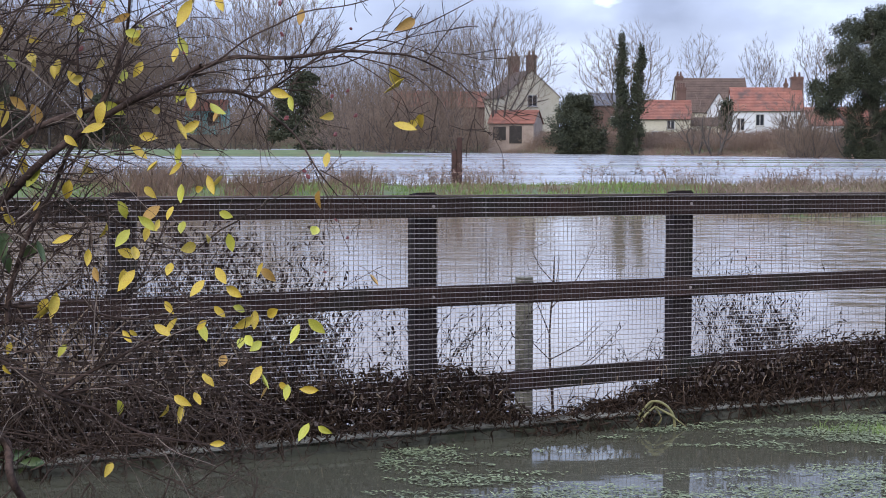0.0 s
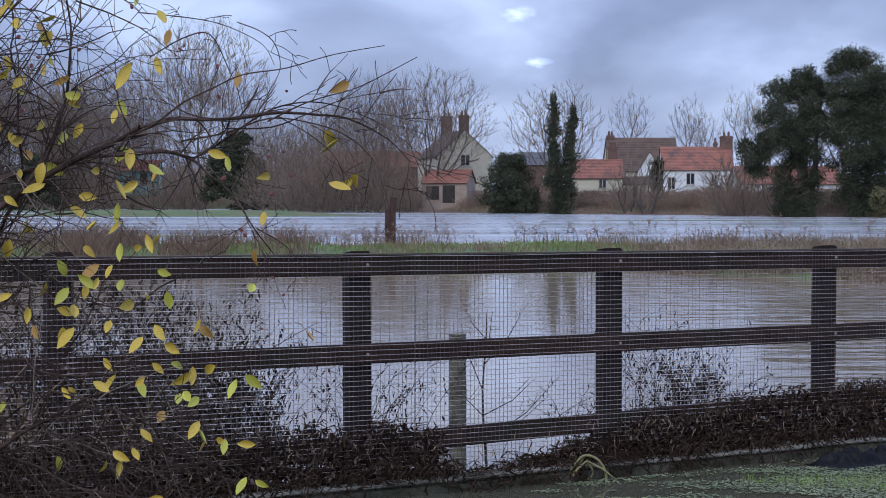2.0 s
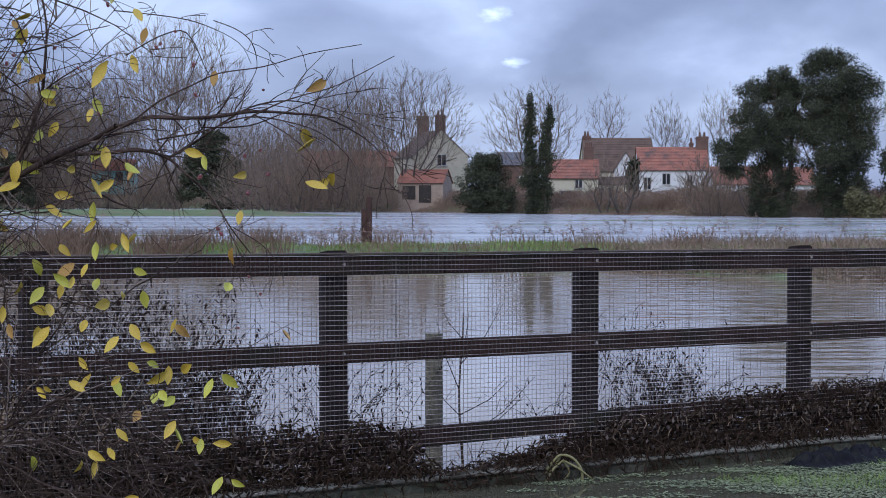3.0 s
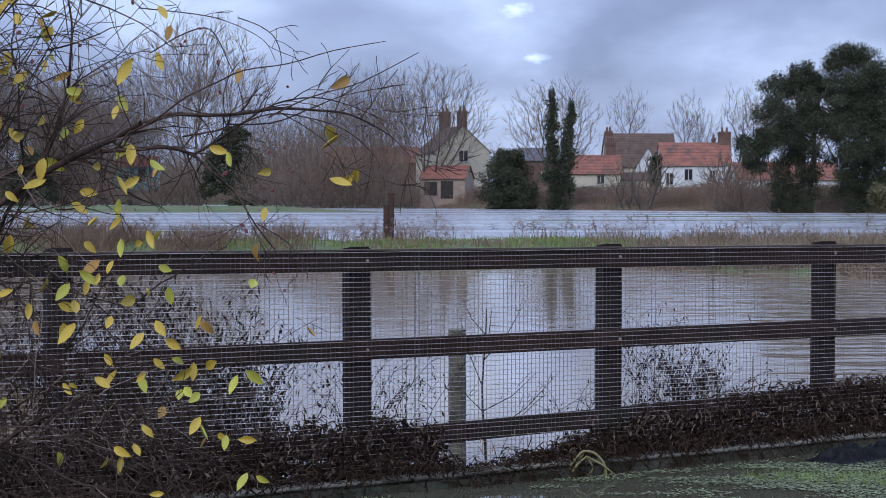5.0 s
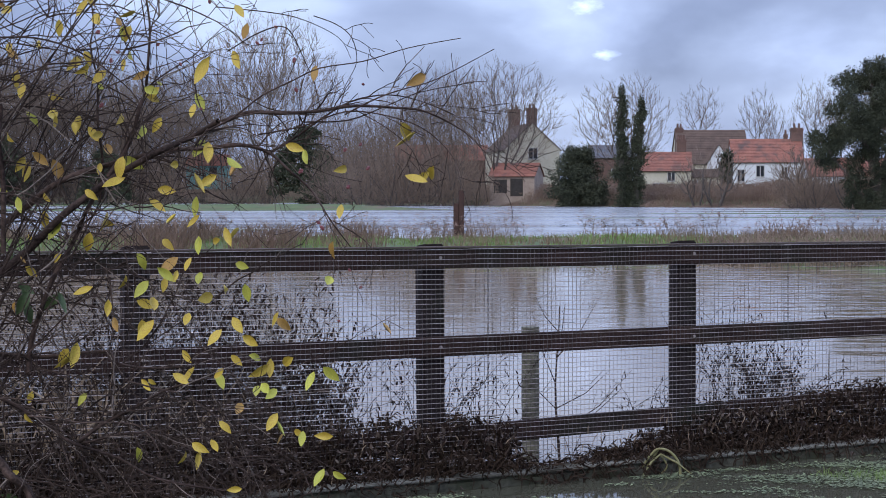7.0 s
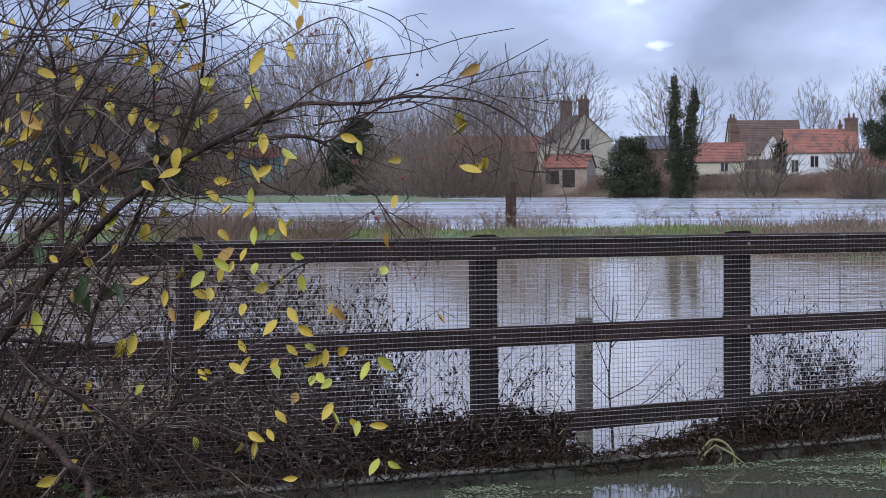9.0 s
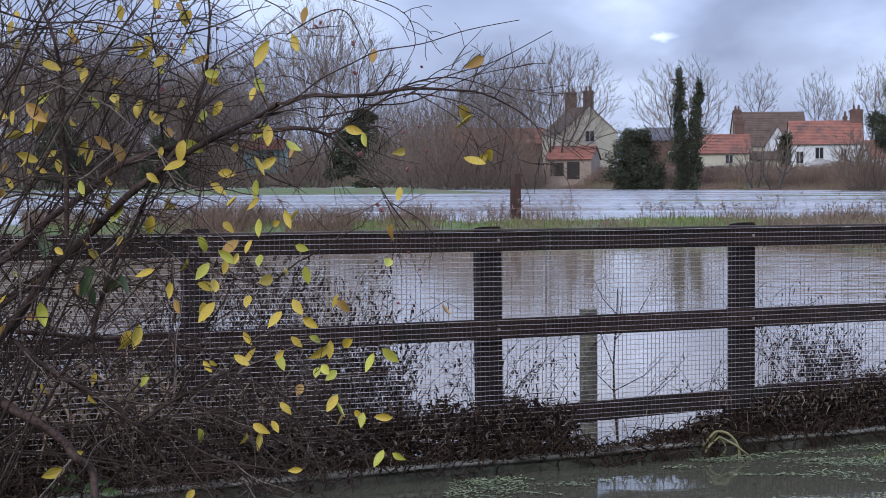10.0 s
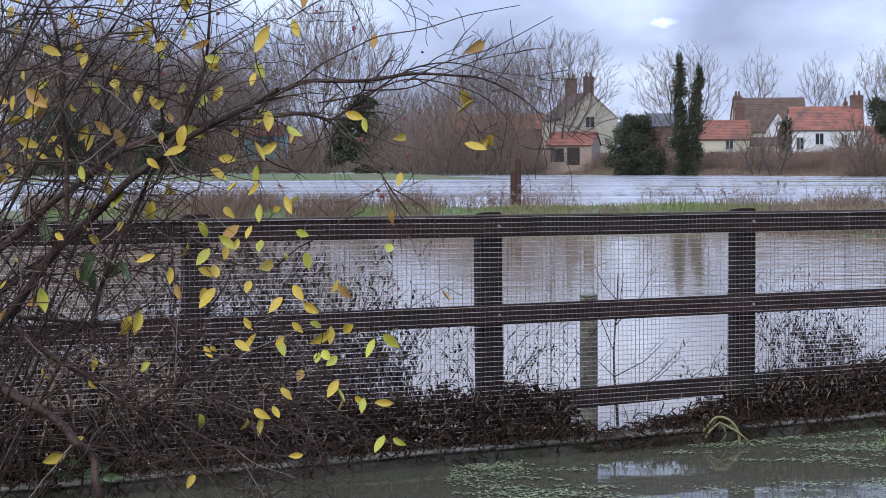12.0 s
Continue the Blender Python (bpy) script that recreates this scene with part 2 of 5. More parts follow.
M_BRAMBLE = material("brown_bramble_bank", (0.15, 0.095, 0.07), (0.26, 0.18, 0.13), 0.4, 0.95, 0.3, 8, vary=0.3)
M_IVY = material("dark_ivy_leaf", (0.025, 0.032, 0.020), (0.078, 0.083, 0.05), 0.35, 0.75, 0, 5, vary=0.22, spec=0.2)
M_OLIVE = material("olive_shrub_leaf", (0.07, 0.07, 0.03), (0.13, 0.115, 0.055), 0.5, 0.8, 0, 8, vary=0.3)
M_CREAM = material("cream_render", (0.46, 0.42, 0.325), (0.57, 0.525, 0.415), 0.6, 0.9, 0.1, 8, vary=0.06, dirt=(0.40, 0.37, 0.28), dirt_scale=0.3)
M_WHITE = material("white_limewash", (0.52, 0.53, 0.55), (0.66, 0.67, 0.69), 0.6, 0.9, 0.1, 8, vary=0.06, dirt=(0.42, 0.41, 0.40), dirt_scale=0.3)
M_BRICK = material("weathered_red_brick", (0.085, 0.05, 0.042), (0.15, 0.088, 0.07), 1.2, 0.9, 0.2, 8, vary=0.1)
M_PANTILE = material("orange_red_pantile", (0.17, 0.062, 0.042), (0.29, 0.115, 0.075), 1.0, 0.85, 0.2, 8, vary=0.12, dirt=(0.09, 0.055, 0.045), dirt_scale=0.7)
M_BROWNTILE = material("brown_plain_tile", (0.062, 0.04, 0.03), (0.125, 0.083, 0.062), 1.0, 0.95, 0.2, 8, vary=0.1)
M_SLATE = material("grey_slate", (0.07, 0.072, 0.085), (0.13, 0.13, 0.145), 1.0, 0.7, 0.2, 8, vary=0.1)
M_PAINT = material("white_joinery_paint", (0.36, 0.35, 0.33), (0.46, 0.45, 0.43), 2, 0.6, 0, 8, vary=0)
M_GLASS = material("dark_window_glass", (0.02, 0.022, 0.026), (0.04, 0.042, 0.05), 1, 0.08, 0, 4, vary=0)
M_TEAL = material("teal_painted_boards", (0.10, 0.30, 0.30), (0.16, 0.40, 0.39), 1, 0.8, 0.1, 8, vary=0.2)
M_RUST = material("rusty_iron_post", (0.03, 0.015, 0.012), (0.075, 0.036, 0.027), 3, 0.9, 0.5, 8, vary=0)
M_STEM = material("reddish_brown_shrub_bark", (0.018, 0.012, 0.010), (0.082, 0.055, 0.045), 14, 0.75, 0.4, 6, vary=0.45, spec=0.1)
M_STEM_DARK = material("dark_wet_twig", (0.012, 0.0085, 0.007), (0.070, 0.049, 0.040), 14, 0.7, 0, 6, vary=0.55, spec=0.08)
M_STEM_PALE = material("weathered_grey_twig", (0.10, 0.078, 0.066), (0.21, 0.17, 0.145), 14, 0.8, 0, 6, vary=0.4, spec=0.2)
M_LEAF = material("yellow_autumn_leaf", (0.36, 0.26, 0.025), (0.54, 0.41, 0.05), 25, 0.55, 0.2, 5, vary=0.18, dirt=(0.36, 0.20, 0.03), dirt_scale=20)
M_LEAF_GREEN = material("yellow_green_leaf", (0.27, 0.28, 0.03), (0.44, 0.42, 0.055), 25, 0.55, 0.2, 5, vary=0.18)
M_LEAF_ORANGE = material("orange_brown_leaf", (0.30, 0.16, 0.03), (0.42, 0.26, 0.05), 25, 0.6, 0.2, 5, vary=0.2, dirt=(0.16, 0.07, 0.03), dirt_scale=25)
M_LEAF_DARK = material("dark_green_leaf", (0.035, 0.06, 0.018), (0.065, 0.10, 0.03), 25, 0.45, 0.2, 5, vary=0.2)
M_BERRY = material("dark_pink_berry", (0.10, 0.022, 0.025), (0.20, 0.05, 0.05), 30, 0.5, 0, 5, vary=0.3)
M_DUCKWEED = material("floating_green_weed", (0.08, 0.098, 0.046), (0.205, 0.238, 0.122), 6, 0.7, 0, 8, vary=0.3)
M_GRASS = material("fresh_green_grass", (0.09, 0.15, 0.033), (0.17, 0.235, 0.06), 3, 0.8, 0, 8, vary=0.3)
M_TAWNY = material("tawny_dead_grass", (0.10, 0.072, 0.045), (0.23, 0.165, 0.10), 4, 0.9, 0, 5, vary=0.3)
M_REED = material("brown_dead_reed", (0.08, 0.05, 0.034), (0.195, 0.128, 0.085), 3, 0.9, 0, 5, vary=0.35)
M_BROWNSTEM = material("brown_dead_stem", (0.024, 0.016, 0.012), (0.135, 0.096, 0.072), 18, 0.85, 0, 5, vary=0.55, spec=0.06)
M_HEAD = material("dry_seed_head", (0.13, 0.085, 0.07), (0.27, 0.19, 0.16), 8, 0.95, 0, 5, vary=0.4)
M_BAG = material("black_plastic_sheet", (0.005, 0.005, 0.006), (0.010, 0.010, 0.012), 8, 0.35, 0.3, 6, vary=0, spec=0.06)
M_REEDLOOP = material("yellow_green_stalk", (0.13, 0.125, 0.05), (0.22, 0.20, 0.09), 14, 0.7, 0.2, 6, vary=0.2)

# ---- building helpers ----


def smooth(me):
    me.polygons.foreach_set("use_smooth", [True] * len(me.polygons))


def link(name, me, mat, parent=None, label=""):
    me.materials.append(mat)
    ob = new(name, me)
    ob.parent = parent
    return tagged(ob, label)


def part(name, bm, mat, parent=None, label=""):
    me = bpy.data.meshes.new(name)
    bm.to_mesh(me)
    bm.free()
    return link(name, me, mat, parent, label)


def thing(name, place, label, category, group="", kind="", turn=0.0):
    ob = new(name)
    ob.matrix_world = pose(*place, 0, 0, turn)
    return tagged(ob, label, category, group, kind)


def box(bm, lo, hi, bevel=0.0):
    r = bmesh.ops.create_cube(bm, size=1.0)
    s = [h - l for l, h in zip(lo, hi)]
    c = [(h + l) / 2 for l, h in zip(lo, hi)]
    bmesh.ops.transform(bm, matrix=Matrix.Translation(c) @ Matrix.Diagonal((*s, 1)), verts=r["verts"])
    if bevel:
        bmesh.ops.bevel(bm, geom=list({ed for v in r["verts"] for ed in v.link_edges}), offset=bevel, segments=2, affect="EDGES")
    return bm


def tubes(name, lines, sides=3):
    """One mesh of tapered tubes; each line is a list of (point, radius)."""
    verts, faces = [], []
    for line in lines:
        base = len(verts)
        for i, (p, r) in enumerate(line):
            a, b = line[max(i - 1, 0)][0], line[min(i + 1, len(line) - 1)][0]
            d = Vector(b) - Vector(a)
            if d.length < 1e-6:
                d = Vector((0, 0, 1))
            d.normalize()
            u = d.cross(Vector((0.31, 0.87, 0.38)))
            if u.length < 1e-3:
                u = d.cross(Vector((1, 0, 0)))
            u.normalize()
            w = d.cross(u)
            for k in range(sides):
                t = 2 * math.pi * k / sides
                verts.append(Vector(p) + (u * math.cos(t) + w * math.sin(t)) * r)
        for i in range(len(line) - 1):
            for k in range(sides):
                k2 = (k + 1) % sides
                o = base + i * sides
                faces.append((o + k, o + k2, o + sides + k2, o + sides + k))
    me = bpy.data.meshes.new(name)
    me.from_pydata([tuple(v) for v in verts], [], faces)
    smooth(me)
    return me


def leaves_mesh(name, items):
    """One mesh of small pointed leaves; each item is (place, direction, side, length, width)."""
    verts, faces = [], []
    for p, d, s, ln, wd in items:
        o = len(verts)
        q = p + d * ln * 0.5
        verts += [p, q + s * wd * 0.5, p + d * ln, q - s * wd * 0.5]
        faces.append((o, o + 1, o + 2, o + 3))
    me = bpy.data.meshes.new(name)
    me.from_pydata([tuple(v) for v in verts], [], faces)
    return me


def rand_dir(rng):
    while True:
        v = Vector((rng.uniform(-1, 1), rng.uniform(-1, 1), rng.uniform(-1, 1)))
        if 0.05 < v.length < 1:
            return v.normalized()


def far(b, d):
    """A place on the ground at bearing b (thousandths) and d metres ahead."""
    return b * d / 1000, d

# ---- ground, water ----


def smoothstep(a, b, x):
    t = min(max((x - a) / (b - a), 0.0), 1.0)
    return t * t * (3 - 2 * t)


def shore(b):
    """How far off the flooded meadow ends, by bearing."""
    pts = ((-400, 300), (-130, 285), (0, 205), (110, 178), (270, 146), (420, 130))
    for (b0, d0), (b1, d1) in zip(pts, pts[1:]):
        if b <= b1:
            return d0 + (d1 - d0) * max(b - b0, 0) / (b1 - b0)
    return pts[-1][1]


def ground_height(x, y):
    if y < 1:
        return -0.3
    b = 1000 * x / y
    n = noise.noise(Vector((x * 0.15, y * 0.15, 3.1))) * 0.12 + noise.noise(Vector((x * 0.6, y * 0.6, 1.7))) * 0.05
    near = 33.5 - 6.5 * smoothstep(60, 250, b) + 4.0 * smoothstep(-40, -160, b) + n * 8
    bank = smoothstep(near, near + 6, y) * (1 - smoothstep(47, 53, y))
    z = -0.42 + bank * (0.62 + n)
    s = shore(b)
    # low grassy streaks in the flooded meadow
    streak = noise.noise(Vector((x * 0.012 + 4, y * 0.07, 0.3)))
    z += smoothstep(0.2, 0.42, streak) * smoothstep(90, 150, y) * smoothstep(25, -60, b) * 0.55
    thin_streak = noise.noise(Vector((x * 0.02 + 9, y * 0.16, 5.3)))
    z += smoothstep(0.30, 0.46, thin_streak) * smoothstep(58, 70, y) * (1 - smoothstep(s - 20, s - 5, y)) * 0.46
    z += smoothstep(s - 6, s + 10, y) * 1.55 + smoothstep(s + 10, s + 160, y) * 1.5
    return z


def build_ground():
    xs = sorted({round(v * v * v * 1500, 2) for v in (i / 110 for i in range(-110, 111))})
    ys = [-1500, -400, -60, -10, 0] + [1.5 * i for i in range(1, 18)] + [28 + 0.8 * i for i in range(36)] + [57 + 2 * i for i in range(48)] + [154 + 3.0 * i for i in range(70)] + [380, 420, 500, 700, 1000, 1600, 3500]
    verts, faces = [], []
    for y in ys:
        for x in xs:
            k = max(y, 0) / 140 + 0.06 if y < 400 else 3.0
            verts.append((x * k if y > 0 else x, y, ground_height(x * k, y)))
    w = len(xs)
    for j in range(len(ys) - 1):
        for i in range(w - 1):
            o = j * w + i
            faces.append((o, o + 1, o + w + 1, o + w))
    me = bpy.data.meshes.new("ground")
    me.from_pydata(verts, [], faces)
    smooth(me)
    tagged(link("ground", me, M_GROUND), "flooded grass meadow with a low river bank", "ground", kind="structure")


build_ground()
me = bpy.data.meshes.new("water")
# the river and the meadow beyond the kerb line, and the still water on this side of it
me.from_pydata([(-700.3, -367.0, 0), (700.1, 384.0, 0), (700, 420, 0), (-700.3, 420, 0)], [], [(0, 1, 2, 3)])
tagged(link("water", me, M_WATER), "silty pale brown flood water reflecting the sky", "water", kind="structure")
me = bpy.data.meshes.new("water_near")
me.from_pydata([(-700.3, -367.0, 0), (-300, -700, 0), (700, -300, 0), (700.1, 384.0, 0)], [], [(0, 1, 2, 3)])
tagged(link("water_near", me, M_STILL), "still dark flood water in front of the kerb", "water", kind="structure")

# ---- the fence: posts, rails, wire panels, kerb ----
FENCE_AT, FENCE_TURN, BAY = (-0.43, 8.40), 28.2, 1.535
fence = thing("fence", (*FENCE_AT, 0), "dark wet timber post and rail fence faced with square wire mesh", "fence", turn=FENCE_TURN)
# along x of the fence: its length; -y is the side that faces the viewer
POST_W, POST_D = 0.122, 0.10


def fence_post():
    bm = bmesh.new()
    box(bm, (-POST_W / 2, 0.0, -0.5), (POST_W / 2, POST_D, 1.235), 0.008)
    for v in bm.verts:
        if v.co.z > 1.2:
            v.co.z += 0.012 * (0.5 - v.co.y / POST_D)
    return bm


post_mesh = bpy.data.meshes.new("post")
bm = fence_post()
bm.to_mesh(post_mesh)
bm.free()
post_mesh.materials.append(M_WOOD)
for n in range(-3, 5):
    ob = new("post", post_mesh)
    ob.parent = fence
    ob.matrix_local = pose(n * 1.562 + 0.012, 0.0, 0.004 * (n % 3) - 0.0062 * n * BAY, 0, 0.25 * ((n * 7) % 3 - 1), 0)


def rail(x0, x1, z0, z1, name="rail", y0=-0.040, y1=-0.002):
    bm = bmesh.new()
    box(bm, (x0, y0, 0), (x1, y1, 0.103), 0.005)
    for v in bm.verts:
        t = (v.co.x - x0) / (x1 - x0)
        v.co.z += z0 + (z1 - z0) * t
    return part(name, bm, M_RAIL, fence)


RAIL_ENDS = (-3.4 * BAY, -1.0 * BAY, 0.62, 2.0 * BAY, 4.3 * BAY)
for (top0, top1) in ((1.121, 1.096), (0.664, 0.651), (0.170, 0.240)):
    for x0, x1 in zip(RAIL_ENDS, RAIL_ENDS[1:]):
        s0, s1 = (x0 + 1) / 4, (x1 + 1) / 4
        rail(x0, x1 - 0.004, top0 + (top1 - top0) * s0, top0 + (top1 - top0) * s1)
    # thin capping on the top rail
for x0, x1 in zip(RAIL_ENDS, RAIL_ENDS[1:]):
    bm = bmesh.new()
    box(bm, (x0, -0.062, 1.2205), (x1 - 0.004, -0.006, 1.2285), 0.003)
    for v in bm.verts:
        v.co.z -= 0.0062 * v.co.x
    part("capping", bm, M_CAP_LIT, fence)
# fixing bolts
for n in range(-2, 4):
    for z in (1.17, 0.71):
        bm = bmesh.new()
        bmesh.ops.create_cone(bm, segments=8, radius1=0.009, radius2=0.007, depth=0.008, cap_ends=True, matrix=pose(n * 1.562 + 0.027, -0.045, z - 0.0062 * n, 90))
        part("bolt", bm, M_WIRE, fence, "small bright bolt head")


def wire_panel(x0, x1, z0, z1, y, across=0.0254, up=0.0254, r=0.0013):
    """A welded mesh panel: thin dark-toned uprights, and stouter cross wires painted as if lit."""
    rng = random.Random(int(x0 * 100) + 7)
    uprights, crosswires = [], []
    wob = lambda a, b: 0.006 * noise.noise(Vector((a * 1.3, b * 1.3, 5.0)))
    for i in range(int((x1 - x0) / across) + 1):
        x = x0 + i * across
        uprights.append([((x + rng.gauss(0, 0.0006), y + wob(x, z), z), r * 0.95) for z in (z0, z0 * .66 + z1 * .34, z0 * .34 + z1 * .66, z1)])
    for j in range(int((z1 - z0) / up) + 1):
        z = z1 - j * up
        steps = 8
        crosswires.append([((x0 + (x1 - x0) * k / steps, y + wob(x0 + (x1 - x0) * k / steps, z) - 0.0025, z + 0.004 * noise.noise(Vector((x0 + k * .4, z * 3, 2))) - 0.0062 * (x0 + (x1 - x0) * k / steps)), r * 1.25) for k in range(steps + 1)])
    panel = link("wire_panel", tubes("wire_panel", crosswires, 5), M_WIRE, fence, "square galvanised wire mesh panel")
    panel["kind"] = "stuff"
    link("wire_grid", tubes("wire_grid", uprights, 4), M_WIRE_SHADED, panel, "thin upright wires, toned darker than the lit cross wires")["kind"] = "stuff"


PANELS = (-5.2, -3.42, -1.52, 0.30, 2.20, 4.1, 5.9)
for k, (x0, x1) in enumerate(zip(PANELS, PANELS[1:])):
    wire_panel(x0 - 0.02, x1 + 0.02, 0.03, 1.215, -0.072 - 0.004 * (k % 2))

def kerb_course(y0, y1, z0, z1, bevel, seed):
    bm = bmesh.new()
    box(bm, (-6.5, y0, z0), (7.5, y1, z1), bevel)
    bmesh.ops.subdivide_edges(bm, edges=[ed for ed in bm.edges if ed.calc_length() > 2], cuts=90)
    for v in bm.verts:
        if v.co.z > -0.2:
            v.co.z += 0.010 * noise.noise(v.co * 3.0) + 0.004 * noise.noise(v.co * 11.0)
        v.co.y += 0.010 * noise.noise(Vector((v.co.x * 4.0, seed, 0))) + 0.004 * noise.noise(Vector((v.co.x * 15.0, seed, 3)))
    return bm


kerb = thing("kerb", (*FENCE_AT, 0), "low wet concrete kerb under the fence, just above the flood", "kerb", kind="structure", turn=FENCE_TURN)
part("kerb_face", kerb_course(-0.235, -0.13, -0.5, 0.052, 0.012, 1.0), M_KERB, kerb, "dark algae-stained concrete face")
# added slab, coloured lighter than the face so the kerb top reads lit
part("coping", kerb_course(-0.243, -0.10, 0.054, 0.068, 0.006, 2.0), M_KERB_TOP, kerb, "worn concrete top edge, lightened as if lit")


def lumpy_pole(bm, r, h, seed, top_r=None, segs=10, rings=12, flat=1.0):
    top_r = top_r or r
    rows = []
    for j in range(rings + 1):
        t = j / rings
        rr = r + (top_r - r) * t
        rows.append([bm.verts.new(((rr * math.cos(a)) * (1 + 0.12 * noise.noise(Vector((math.cos(a) * 2, math.sin(a) * 2, t * 6 + seed)))), rr * flat * math.sin(a) * (1 + 0.12 * noise.noise(Vector((math.cos(a) * 2, math.sin(a) * 2, t * 6 + seed + 9)))), h * t)) for a in (2 * math.pi * k / segs for k in range(segs))])
    for a, b in zip(rows, rows[1:]):
        for k in range(segs):
            bm.faces.new((a[k], a[(k + 1) % segs], b[(k + 1) % segs], b[k]))
    bm.faces.new(rows[-1])
    bm.faces.new(list(reversed(rows[0])))
    return bm


stake = part("stake", lumpy_pole(bmesh.new(), 0.053, 1.255, 3.0, 0.049), M_STAKE)
stake.matrix_world = pose(0.085, 9.15, -0.5, 1.0, -0.6, 20)
tagged(stake, "short round grey wooden stake with pale lichen, standing in the water", "stake")

# ---- things on the far bank ----
rp = thing("marker_post", (-1.621, 50.0, ground_height(-1.5, 50.0) - 0.05), "rusty dark iron marker post on the grassy river bank", "post", turn=8)
bm = bmesh.new()
box(bm, (0.0, -0.09, -0.3), (0.17, 0.09, 1.78), 0.02)
for v in bm.verts:
    v.co.x += 0.03 * noise.noise(v.co * 2)
part("upright", bm, M_RUST, rp)
bm = bmesh.new()
box(bm, (-0.15, -0.06, 0.05), (-0.004, 0.06, 1.38), 0.015)
part("plate", bm, M_RUST, rp, "rust-brown side plate")

# ---- houses beyond the meadow ----


def gable_house(name, label, b, d, base, width, depth, eave, ridge, turn, wall, roof, openings=(), chimneys=(), across=False, over=0.3):
    """A house of width (its front) by depth. across: the ridge runs along the front; else the gable is the front."""
    x, y = far(b, d)
    h = thing(name, (x, y, base), label, "house", turn=turn)
    w, e, r = width / 2, eave, ridge
    bm = bmesh.new()
    if across:
        prof = [(0, -1.2), (depth, -1.2), (depth, e), (depth / 2, r), (0, e)]
        rings = [[bm.verts.new((sx, p, z)) for p, z in prof] for sx in (-w, w)]
    else:
        prof = [(-w, -1.2), (w, -1.2), (w, e), (0, r), (-w, e)]
        rings = [[bm.verts.new((p, sy, z)) for p, z in prof] for sy in (0, depth)]
    k = len(prof)
    for i in range(k):
        bm.faces.new((rings[0][i], rings[0][(i + 1) % k], rings[1][(i + 1) % k], rings[1][i]))
    bm.faces.new(list(reversed(rings[0])))
    bm.faces.new(rings[1])
    bmesh.ops.recalc_face_normals(bm, faces=bm.faces)
    part("wall", bm, wall, h)
    # two roof slopes with courses of tiles as real steps
    run = depth / 2 if across else w
    slope = math.atan2(r - e, run)
    ln = math.hypot(run, r - e) + over
    courses = max(8, int(ln / 0.3))
    for side in (0, 1):
        bm = bmesh.new()
        half = (w if across else depth / 2) + 0.15
        prof = []
        for c in range(courses):
            prof += [(ln * c / courses, 0.075), (ln * (c + 1) / courses, 0.05)]
        prof += [(ln, 0.0), (0.0, 0.0)]
        ends = [[bm.verts.new((sx, p, z)) for p, z in prof] for sx in (-half, half)]
        for i in range(len(prof)):
            j = (i + 1) % len(prof)
            bm.faces.new((ends[0][i], ends[1][i], ends[1][j], ends[0][j]))
        bm.faces.new(ends[0])
        bm.faces.new(list(reversed(ends[1])))
        bmesh.ops.recalc_face_normals(bm, faces=bm.faces)
        bmesh.ops.transform(bm, matrix=pose(0, -ln, 0), verts=bm.verts)
        # local: y runs up the slope to 0 at the ridge
        m = pose(0, 0, 0, math.degrees(slope))
        bmesh.ops.transform(bm, matrix=m, verts=bm.verts)
        if side:
            bmesh.ops.transform(bm, matrix=pose(0, 0, 0, 0, 0, 180), verts=bm.verts)
        if across:
            bmesh.ops.transform(bm, matrix=pose(0, depth / 2, r), verts=bm.verts)
        else:
            bmesh.ops.transform(bm, matrix=pose(0, depth / 2, r) @ pose(0, 0, 0, 0, 0, 90), verts=bm.verts)
        part("roof", bm, roof, h)
    for (ox, oz, ow, oh, kind) in openings:
        if kind == "door":
            bm = bmesh.new()
            box(bm, (ox - ow / 2, -0.05, oz), (ox + ow / 2, 0.05, oz + oh), 0.01)
            part("door", bm, M_DARK, h, "dark doorway")
            continue
        bm = bmesh.new()
        t = 0.09
        for lo, hi in (((-ow / 2, 0), (-ow / 2 + t, oh)), ((ow / 2 - t, 0), (ow / 2, oh)), ((-t / 2, 0), (t / 2, oh)), ((-ow / 2, 0), (ow / 2, t)), ((-ow / 2, oh - t), (ow / 2, oh))):
            box(bm, (ox + lo[0], -0.06, oz + lo[1]), (ox + hi[0], 0.02, oz + hi[1]))
        win = part("window", bm, M_PAINT, h, "white framed window")
        bm = bmesh.new()
        box(bm, (ox - ow / 2 + 0.02, -0.03, oz + 0.02), (ox + ow / 2 - 0.02, -0.02, oz + oh - 0.02))
        part("pane", bm, M_GLASS, win)
        bm = bmesh.new()
        box(bm, (ox - ow / 2 - 0.08, -0.14, oz - 0.08), (ox + ow / 2 + 0.08, 0.0, oz - 0.01))
        part("sill", bm, M_PAINT, win)
    for (cx, cy, cz0, cz1, cw, pots) in chimneys:
        bm = bmesh.new()
        box(bm, (cx - cw / 2, cy - cw * 0.4, cz0), (cx + cw / 2, cy + cw * 0.4, cz1), 0.02)
        box(bm, (cx - cw / 2 - 0.06, cy - cw * 0.4 - 0.06, cz1 - 0.35), (cx + cw / 2 + 0.06, cy + cw * 0.4 + 0.06, cz1 - 0.12), 0.02)
        ch = part("chimney", bm, M_BRICK, h, "red brick chimney stack")
        for q in range(pots):
            bm = bmesh.new()
            bmesh.ops.create_cone(bm, segments=8, radius1=0.16, radius2=0.12, depth=0.6, cap_ends=True, matrix=pose(cx + (q - (pots - 1) / 2) * cw / max(pots, 1) * 0.8, cy, cz1 + 0.28))
            part("chimney_pot", bm, M_BRICK, ch)
    return h


